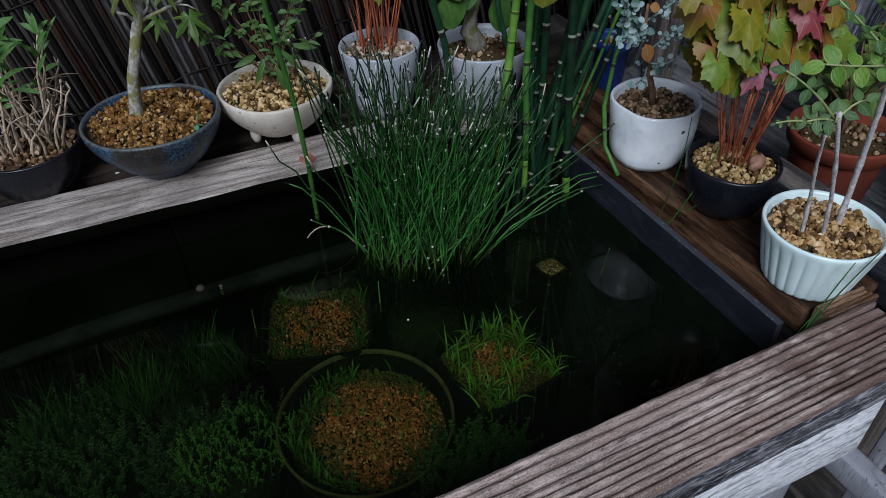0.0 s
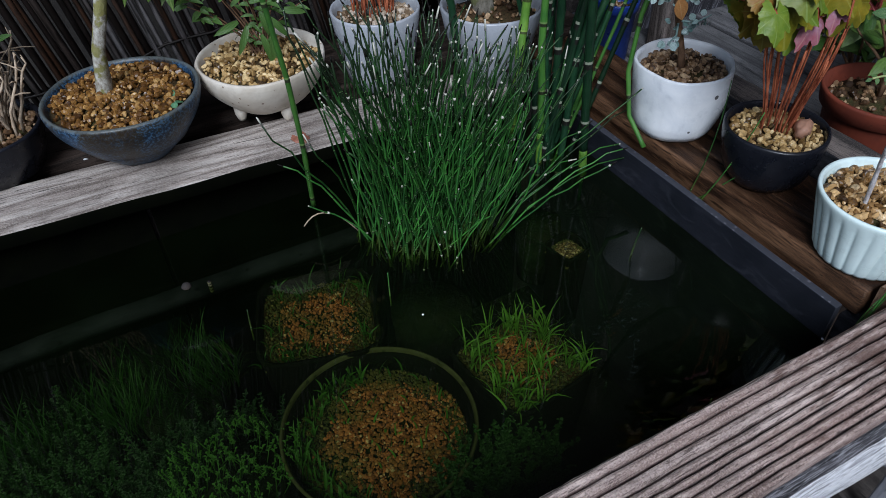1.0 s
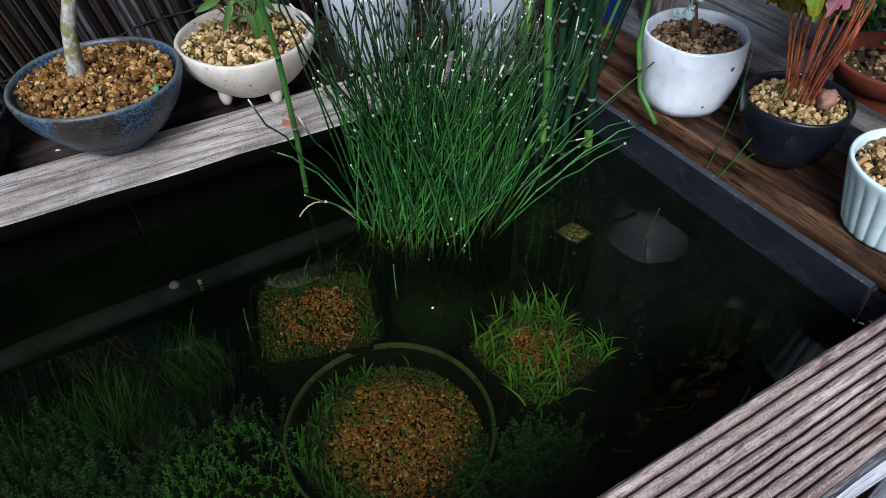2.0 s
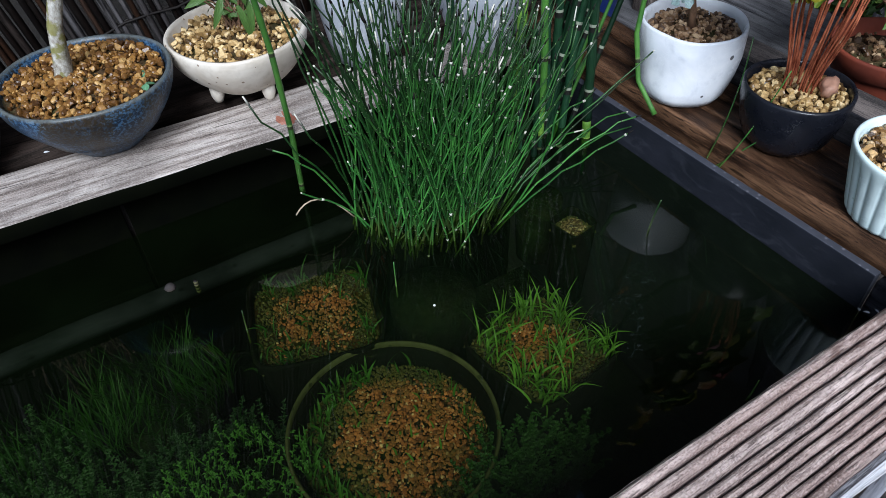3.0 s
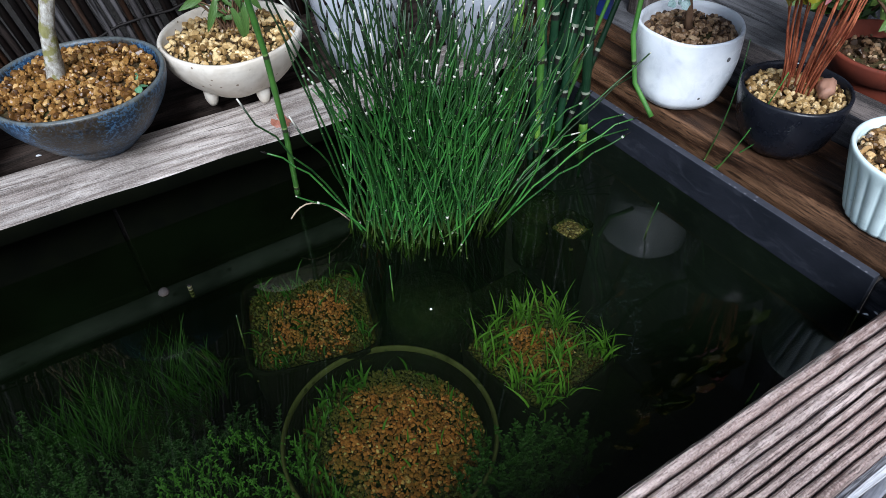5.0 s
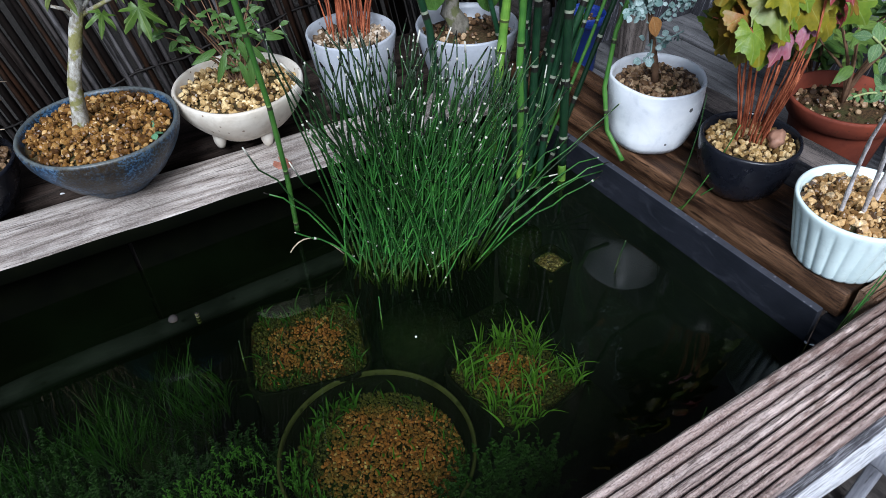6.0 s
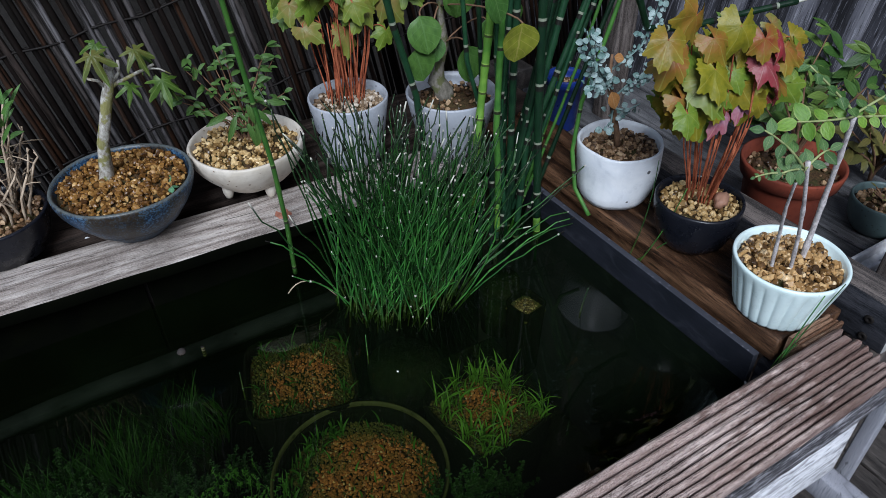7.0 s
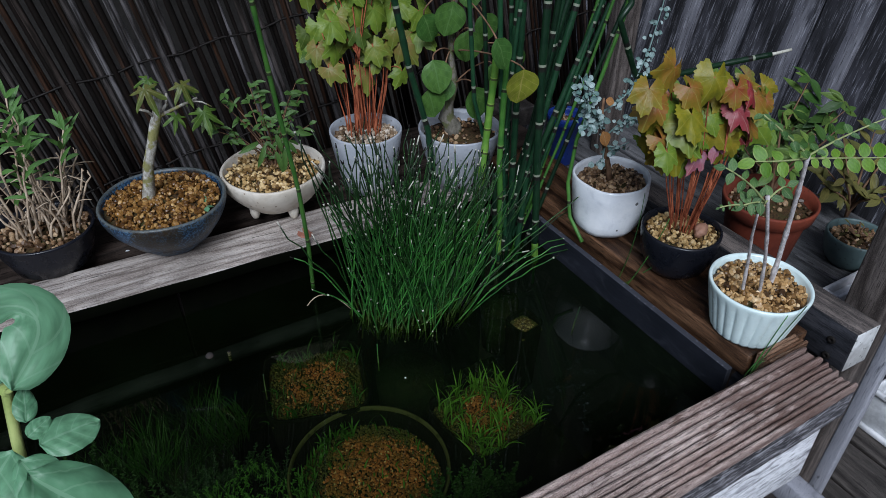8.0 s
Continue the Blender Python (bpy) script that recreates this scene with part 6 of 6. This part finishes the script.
# ---- silver-leaved shrub in the white pot ----
def silver_shrub():
    top = thing("silver_shrub", (0.531, 0.508, 0.112), "wiry shrub with small silver-green leaves", "shrub")
    o = Vector(top.location)
    rng = random.Random(23)
    s = Shape()
    s.tube([Vector(p) - o for p in ((0.531, 0.508, 0.110), (0.524, 0.506, 0.135), (0.511, 0.505, 0.168), (0.502, 0.505, 0.196), (0.501, 0.505, 0.220))], [0.0036, 0.0029, 0.0026, 0.0020, 0.0011], 10)
    part("trunk", s, bark_brown, top)
    mesh = [ovate_mesh("leaf", leaf_silver, 1, 0.85, 0.20, 0.25, True, 6, k, 0.08) for k in range(2)]

    def spray(pts, n, size):
        pts = [Vector(p) - o for p in pts]
        s = Shape()
        path = []
        for i in range(len(pts) - 1):
            path += [pts[i].lerp(pts[i + 1], k / 4) for k in range(4)]
        path.append(pts[-1])
        s.tube(path, [0.0012 * (1 - 0.6 * k / len(path)) for k in range(len(path))], 5)
        branch = part("branch", s, leaf_silver, top)
        for i in range(int(n * 1.7)):
            p = path[int((0.15 + 0.85 * rng.random()) * (len(path) - 1))]
            a = rng.uniform(0, 6.28)
            d = Vector((math.cos(a), math.sin(a) * 0.7 - 0.2, rng.uniform(-0.7, 0.7))).normalized()
            piece("leaf", mesh[i % 2], branch, facing(p + d * size * rng.uniform(0.2, 1.1), (rng.uniform(-1.0, 0.6), -0.8, rng.uniform(-0.3, 1.2)), d, size * rng.uniform(0.45, 0.95)))

    spray(((0.502, 0.505, 0.196), (0.488, 0.503, 0.205), (0.474, 0.500, 0.228), (0.464, 0.50, 0.250)), 50, 0.0076)
    spray(((0.503, 0.505, 0.190), (0.490, 0.500, 0.196), (0.470, 0.498, 0.200)), 26, 0.0068)
    spray(((0.501, 0.505, 0.205), (0.515, 0.503, 0.212), (0.532, 0.502, 0.222), (0.545, 0.50, 0.262), (0.552, 0.50, 0.300), (0.556, 0.50, 0.345)), 60, 0.0066)
    spray(((0.508, 0.505, 0.175), (0.522, 0.50, 0.190), (0.540, 0.50, 0.190), (0.546, 0.498, 0.205)), 30, 0.0066)
    spray(((0.512, 0.505, 0.166), (0.520, 0.495, 0.166), (0.530, 0.49, 0.172)), 8, 0.0074)
    spray(((0.512, 0.505, 0.165), (0.502, 0.495, 0.160), (0.489, 0.490, 0.158)), 9, 0.0084)
    tan = ovate_mesh("leaf", leaf_orange, 1, 0.75, 0.1, 0.15, False, 7)
    piece("leaf", tan, top, facing(Vector((0.497, 0.495, 0.190)) - o, (-0.1, -1, 0.3), (0.25, -0.2, -1), 0.017))
    piece("leaf", tan, top, facing(Vector((0.496, 0.497, 0.222)) - o, (-0.1, -1, 0.5), (0.8, 0, -0.4), 0.011))


silver_shrub()


# ---- saplings in the fluted dish ----
def saplings():
    top = thing("sapling_group", (0.534, 0.311, 0.105), "three grey twigs with lime pinnate leaves", "sapling")
    o = Vector(top.location)
    rng = random.Random(25)
    mesh = ovate_mesh("leaflet", leaf_bright, 1, 0.66, 0.15, 0.12, True, 7)
    mesh2 = ovate_mesh("leaflet", leaf_green, 1, 0.6, 0.15, 0.12, False, 7)
    folded = ovate_mesh("leaflet", leaf_green, 1, 0.7, 0.1, 0.55, True, 7)

    def twig(pts, r0, r1):
        pts = [Vector(p) - o for p in pts]
        path = []
        for i in range(len(pts) - 1):
            path += [pts[i].lerp(pts[i + 1], k / 5) for k in range(5)]
        path.append(pts[-1])
        s = Shape()
        s.tube(path, [(r0 + (r1 - r0) * k / len(path)) * (1.25 if k % 6 == 3 else 1.0) for k in range(len(path))], 9)
        part("twig", s, bark_grey, top)

    def pinnate(pts, pairs, size, leaf=mesh, grow=(1.0, 1.0), face=(-0.6, -0.45, 0.62)):
        a, b, c = (Vector(p) - o for p in pts)
        path = bezier(a, a.lerp(b, 0.7), b.lerp(c, 0.3), c, 2 * pairs)
        s = Shape()
        s.tube(path, [0.0009 * (1 - 0.5 * k / len(path)) for k in range(len(path))], 6)
        stalk = part("leaf_stalk", s, twig_green, top)
        face = Vector(face)
        for i in range(1, pairs + 1):
            p = path[2 * i - 1]
            d = (path[2 * i] - path[2 * i - 1]).normalized()
            big = size * (grow[0] + (grow[1] - grow[0]) * (i - 1) / max(1, pairs - 1))
            for side in (-1, 1):
                out = d.cross(face).normalized() * side + d * 0.45
                tilt = face + Vector((rng.uniform(-0.35, 0.35), rng.uniform(-0.35, 0.35), rng.uniform(-0.3, 0.3)))
                piece("leaflet", leaf, stalk, facing(p, tilt, out, big * rng.uniform(0.85, 1.12)))
        piece("leaflet", leaf, stalk, facing(path[-1], face, (path[-1] - path[-2]).normalized(), size * grow[1] * 0.9))

    twig(((0.517, 0.316, 0.103), (0.503, 0.312, 0.150), (0.484, 0.304, 0.185), (0.462, 0.292, 0.222)), 0.0015, 0.0009)
    twig(((0.527, 0.306, 0.103), (0.511, 0.302, 0.15), (0.490, 0.296, 0.190), (0.466, 0.291, 0.234)), 0.0015, 0.0013)
    twig(((0.545, 0.310, 0.103), (0.540, 0.308, 0.14), (0.528, 0.303, 0.180), (0.512, 0.296, 0.222), (0.4975, 0.290, 0.259)), 0.0023, 0.0015)
    pinnate(((0.4975, 0.290, 0.259), (0.465, 0.290, 0.283), (0.431, 0.290, 0.306)), 4, 0.0085, folded, (1.1, 0.9), (-0.3, -0.2, 0.9))
    pinnate(((0.4975, 0.290, 0.259), (0.535, 0.290, 0.267), (0.600, 0.290, 0.268)), 5, 0.0085, folded, (0.9, 1.1), (-0.3, -0.2, 0.9))
    pinnate(((0.4975, 0.290, 0.257), (0.468, 0.290, 0.262), (0.437, 0.290, 0.271)), 3, 0.0120, mesh, (0.75, 1.1))
    pinnate(((0.4975, 0.290, 0.257), (0.534, 0.290, 0.247), (0.615, 0.290, 0.226)), 6, 0.0120, mesh, (0.62, 1.3))
    pinnate(((0.464, 0.291, 0.230), (0.440, 0.290, 0.254), (0.408, 0.290, 0.274)), 4, 0.0090, mesh2)
    pinnate(((0.464, 0.291, 0.228), (0.474, 0.290, 0.240), (0.484, 0.290, 0.238)), 2, 0.0100, mesh2)
    pinnate(((0.464, 0.291, 0.229), (0.452, 0.289, 0.236), (0.436, 0.288, 0.238)), 2, 0.0100, mesh2)
    pinnate(((0.460, 0.291, 0.222), (0.438, 0.290, 0.240), (0.413, 0.290, 0.242)), 7, 0.0034, mesh2)



saplings()


# ---- leafy bushes on the low bench ----
def leafy_bush(label, at, size, n, mat, seed, leaf=0.026, width=0.42, trunk=True):
    top = thing("leafy_shrub", at, label, "shrub", "shrubs on the bench")
    rng = random.Random(seed)
    mesh = ovate_mesh("leaf", mat, 1, width, 0.25, 0.15, False, 7, seed)
    for i in range(9):
        a = i * 0.7 + rng.uniform(-0.3, 0.3)
        tip = Vector((math.cos(a) * size[0] * 0.8, math.sin(a) * size[1] * 0.8, size[2] * rng.uniform(0.6, 1.0)))
        pts = bezier((0, 0, 0), (0, 0, size[2] * 0.4), tip * 0.7, tip, 7)
        s = Shape()
        s.tube(pts, [0.0022 * (1 - 0.7 * k / 7) for k in range(8)], 6)
        branch = part("branch", s, bark_brown, top)
        for k in range(n // 9):
            p = pts[rng.randrange(3, 8)]
            b = rng.uniform(0, 6.28)
            d = Vector((math.cos(b), math.sin(b), rng.uniform(-0.2, 0.8))).normalized()
            piece("leaf", mesh, branch, facing(p, (rng.uniform(-0.4, 0.4), -0.7, 0.9), d, leaf * rng.uniform(0.7, 1.2)))
    return top


leaf_bench = leaf_mat("bench_shrub_leaf", (0.05, 0.13, 0.025), (0.22, 0.34, 0.07), vein=(0.2, 0.28, 0.1), veins=0)
leaf_bronze = leaf_mat("bronze_shrub_leaf", (0.14, 0.14, 0.04), (0.24, 0.21, 0.06), veins=0)
leafy_bush("leafy green shrub in the terracotta pot", (0.718, 0.440, 0.068), (0.055, 0.05, 0.11), 45, leaf_bench, 51, 0.022)
leafy_bush("bright green leafy shrub against the old slats", (0.86, 0.55, -0.03), (0.13, 0.09, 0.175), 200, leaf_bench, 52, 0.030, 0.40)
leafy_bush("bronze-leaved shrub at the bench's end", (0.93, 0.45, -0.03), (0.08, 0.06, 0.11), 70, leaf_bronze, 53, 0.030, 0.4)
leafy_bush("small bronze seedlings in the grey-green pot", (0.846, 0.389, 0.003), (0.02, 0.02, 0.018), 12, leaf_bronze, 54, 0.010)


# ---- pale herb that leans in over the front plank ----
def herb():
    top = thing("broad_leaf_herb", (-0.030, 0.165, -0.605), "tall herb with broad pale green leaves leaning over the pond", "herb")
    o = Vector(top.location)
    s = Shape()
    path = bezier((-0.030, 0.165, -0.605), (-0.030, 0.150, -0.1), (-0.022, 0.200, 0.17), (-0.005, 0.296, 0.284), 24)
    path += [Vector((-0.0042, 0.2925, 0.2890)), Vector((-0.0010, 0.277, 0.301)), Vector((0.0035, 0.254, 0.319))]
    s.tube([p - o for p in path], [0.0034 - 0.0014 * k / 27 for k in range(28)], 10)
    s.tube([Vector(p) - o for p in ((0.0018, 0.2620, 0.3125), (0.0045, 0.2520, 0.3200), (0.0064, 0.2467, 0.3246))], [0.0013, 0.0010, 0.0007], 8)
    part("stem", s, bark("pale_herb_stem", (0.26, 0.34, 0.10), (0.38, 0.44, 0.16), None, 60), top)

    def puffed(width, curl, arc, seed):
        """A broad soft leaf, puffed between its veins, edges turned down; arc curls its far half round to one side."""
        sh = Shape()
        cols, n = 11, 22
        pts, uvs = [], []
        x0, y0, turn = 0.0, 0.0, -0.35 * arc
        for i in range(n + 1):
            t = i / n
            if i:
                turn = arc * (-0.35 + 2.5 / (1 + math.exp(-11 * (t - 0.60))))
                x0, y0 = x0 - math.sin(turn) * (1 + 0.55 * arc) / n, y0 + math.cos(turn) * (1 + 0.55 * arc) / n
            w = width * 0.5 * max(0.015, math.sin(math.pi * min(1, t ** 0.78)) ** 0.58)
            for k in range(cols):
                c = k / (cols - 1) * 2 - 1
                side = c * w * (1 - 0.55 * arc * math.exp(-((t - 0.66) / 0.13) ** 2) * (c < 0)) * (1 + 0.05 * noise.noise((t * 7, 3.0 * c, seed)))
                puff = 0.044 * abs(math.sin(math.pi * 4.5 * (t - 0.30 * abs(c)))) * min(1, abs(c) * 4) * (1 - c ** 4)
                z = puff - 0.16 * c * c * w - curl * t * t + 0.05 * noise.noise((c * 1.6, t * 3.4, seed)) + arc * 0.10 * max(0.0, t - 0.5)
                pts.append((x0 + side * math.cos(turn), y0 + side * math.sin(turn), z))
                uvs.append((c, t))
        fs = [(i * cols + k, i * cols + k + 1, (i + 1) * cols + k + 1, (i + 1) * cols + k) for i in range(n) for k in range(cols - 1)]
        sh.add(pts, fs, uvs)
        sh.add([(x, y, z - 0.012) for x, y, z in pts], [tuple(reversed(f)) for f in fs], uvs)
        return sh.mesh("leaf", leaf_basil)

    curled = puffed(0.66, 0.10, 1.0, 2)
    mesh = [puffed(w, 0.22, 0.0, k) for k, w in enumerate((0.74, 0.84, 0.62))]
    for base, tip, normal, leaf in (((0.0064, 0.2467, 0.3246), (0.0171, 0.2705, 0.341), (0.25, -0.75, 0.6), curled), ((0.004, 0.2590, 0.285), (0.0248, 0.2625, 0.287), (0.0, -0.25, 0.95), mesh[1]), ((-0.001, 0.248, 0.284), (0.030, 0.210, 0.286), (0.15, -0.2, 0.9), mesh[2]),
                                    ((-0.006, 0.296, 0.286), (-0.028, 0.312, 0.296), (-0.1, -0.5, 0.9), mesh[0]), ((0.001, 0.271, 0.287), (0.004, 0.281, 0.296), (0.3, -0.7, 0.6), mesh[2]), ((0.001, 0.263, 0.287), (0.009, 0.264, 0.293), (0.1, -0.6, 0.8), mesh[0]),
                                    ((-0.005, 0.262, 0.284), (-0.024, 0.238, 0.286), (0, -0.2, 1), mesh[1]), ((-0.003, 0.256, 0.284), (0.006, 0.232, 0.286), (0.0, -0.3, 1), mesh[0])):
        a, b = Vector(base) - o, Vector(tip) - o
        piece("leaf", leaf, top, facing(a, normal, b - a, (b - a).length))


herb()


# ---- small things ----
def trailing(pts_list, at, label, mat=reed_green):
    top = thing("trailing_shoot", at, label, "shoot", "trailing green shoots")
    o = Vector(at)
    for pts in pts_list:
        s = Shape()
        p = bezier(*[Vector(q) - o for q in pts], 9)
        s.tube(p, [0.00065 * (1 - 0.4 * k / 9) for k in range(10)], 6)
        part("stem", s, mat, top)
    return top


side_shoots = trailing([((0.481, 0.429, 0.052), (0.484, 0.428, 0.07), (0.490, 0.421, 0.10), (0.493, 0.427, 0.156)), ((0.482, 0.419, 0.052), (0.484, 0.412, 0.07), (0.490, 0.402, 0.10), (0.494, 0.394, 0.146)), ((0.482, 0.424, 0.052), (0.486, 0.416, 0.062), (0.492, 0.402, 0.085), (0.500, 0.388, 0.105))],
         (0.482, 0.424, 0.052), "thin green shoots sprouting beside the side board")
draw_near(side_shoots, 1.045)
trailing([((0.486, 0.270, 0.040), (0.488, 0.270, 0.062), (0.494, 0.268, 0.09), (0.506, 0.266, 0.122)), ((0.488, 0.271, 0.040), (0.492, 0.270, 0.066), (0.510, 0.268, 0.095), (0.530, 0.266, 0.122)), ((0.487, 0.272, 0.040), (0.490, 0.272, 0.055), (0.498, 0.272, 0.065), (0.505, 0.270, 0.068)), ((0.484, 0.272, 0.040), (0.484, 0.272, 0.052), (0.486, 0.272, 0.06), (0.492, 0.270, 0.072))],
         (0.487, 0.271, 0.040), "thin green shoots in the gap at the plank's end")
trailing([((0.4295, 0.4275, 0.006), (0.430, 0.427, 0.020), (0.431, 0.426, 0.032), (0.432, 0.424, 0.045))], (0.4295, 0.4275, 0.006), "short jointed twig standing out of the water")
trailing([((0.132, 0.501, 0.004), (0.1325, 0.502, 0.014), (0.133, 0.504, 0.022), (0.134, 0.506, 0.032))], (0.132, 0.501, 0.004), "short jointed twig at the water surface")
trailing([((0.2375, 0.482, 0.004), (0.2378, 0.483, 0.014), (0.238, 0.484, 0.024), (0.239, 0.486, 0.036))], (0.2375, 0.482, 0.004), "short jointed twig beside the planters")
float_bit = thing("stem_piece", (0.1175, 0.5655, 0.012), "short banded piece of dead horsetail in the water", "stem")
for i in range(4):
    s = Shape()
    lathe(s, [(0.0012, -0.0010), (0.0016, -0.0007), (0.0016, 0.0007), (0.0012, 0.0010)], 10)
    ob = part("joint", s, rim_algae, float_bit)
    ob.location = (0, 0.0, -0.0045 + 0.0030 * i)
s = Shape()
s.tube([(0, 0, -0.007), (0, 0, 0.0065)], 0.0012, 8)
part("core", s, tip_black, float_bit)
petal_mesh = ovate_mesh("petal", white_plastic, 1, 0.5, 0.25, 0.3, False, 6)
for x, y, z, a in ((0.4885, 0.2885, 0.0148, 0.4), (0.4930, 0.2830, 0.0148, 2.2), (0.4975, 0.2800, 0.0150, 1.1), (0.0600, 0.6890, 0.0810, 0.2)):
    flake = piece("petal", petal_mesh, None, facing((x, y, z), (0.1, -0.2, 1), (math.cos(a), math.sin(a), 0.1), 0.0042))
    tagged(flake, "tiny white fallen petal", "petal", "fallen petals")
trailing([((0.372, 0.283, 0.010), (0.370, 0.281, 0.022), (0.368, 0.280, 0.030), (0.366, 0.279, 0.040))], (0.372, 0.283, 0.010), "short yellowing stub beside the front plank", horse_bright)
s = Shape()
s.tube(bezier((0.203, 0.573, 0.034), (0.213, 0.574, 0.046), (0.228, 0.572, 0.048), (0.245, 0.562, 0.020), 8), 0.0006, 6)
tagged(part("dry_stem", s, bark_tan), "bent dry tan stem over the water", "stem")

dead = piece("fallen_leaf", lobed_mesh("fallen_leaf", leaf_dry, three, 0.2, 11), None, facing((0.226, 0.628, 0.0835), (-0.1, -0.35, 1), (0.3, -1, 0), 0.011))
tagged(dead, "dry red fallen leaf on the pale shelf board", "leaf")
s = Shape()
lathe(s, [(0.0005, -0.003), (0.003, -0.0022), (0.0042, 0.0), (0.003, 0.002), (0.0005, 0.003)], 12, wobble=0.002)
peb = tagged(part("snail_shell", s, speckled("dull_shell", (0.036, 0.034, 0.034), (0.03, 0.02, 0.02), 0.8, 0.3, 300, 0.2, (0.06, 0.045, 0.036), 0.05)), "dull round snail shell afloat on the water", "shell")
peb.location = (0.1005, 0.5730, 0.0145)
bub = Shape()
lathe(bub, [(0.0010, 0.0), (0.0009, 0.0004), (0.0006, 0.0007), (0.0002, 0.0009)], 12)
bub_ob = tagged(part("bubble", bub, white_glaze), "small white speck floating on the water", "speck")
bub_ob.location = (0.2510, 0.4525, 0.0143)
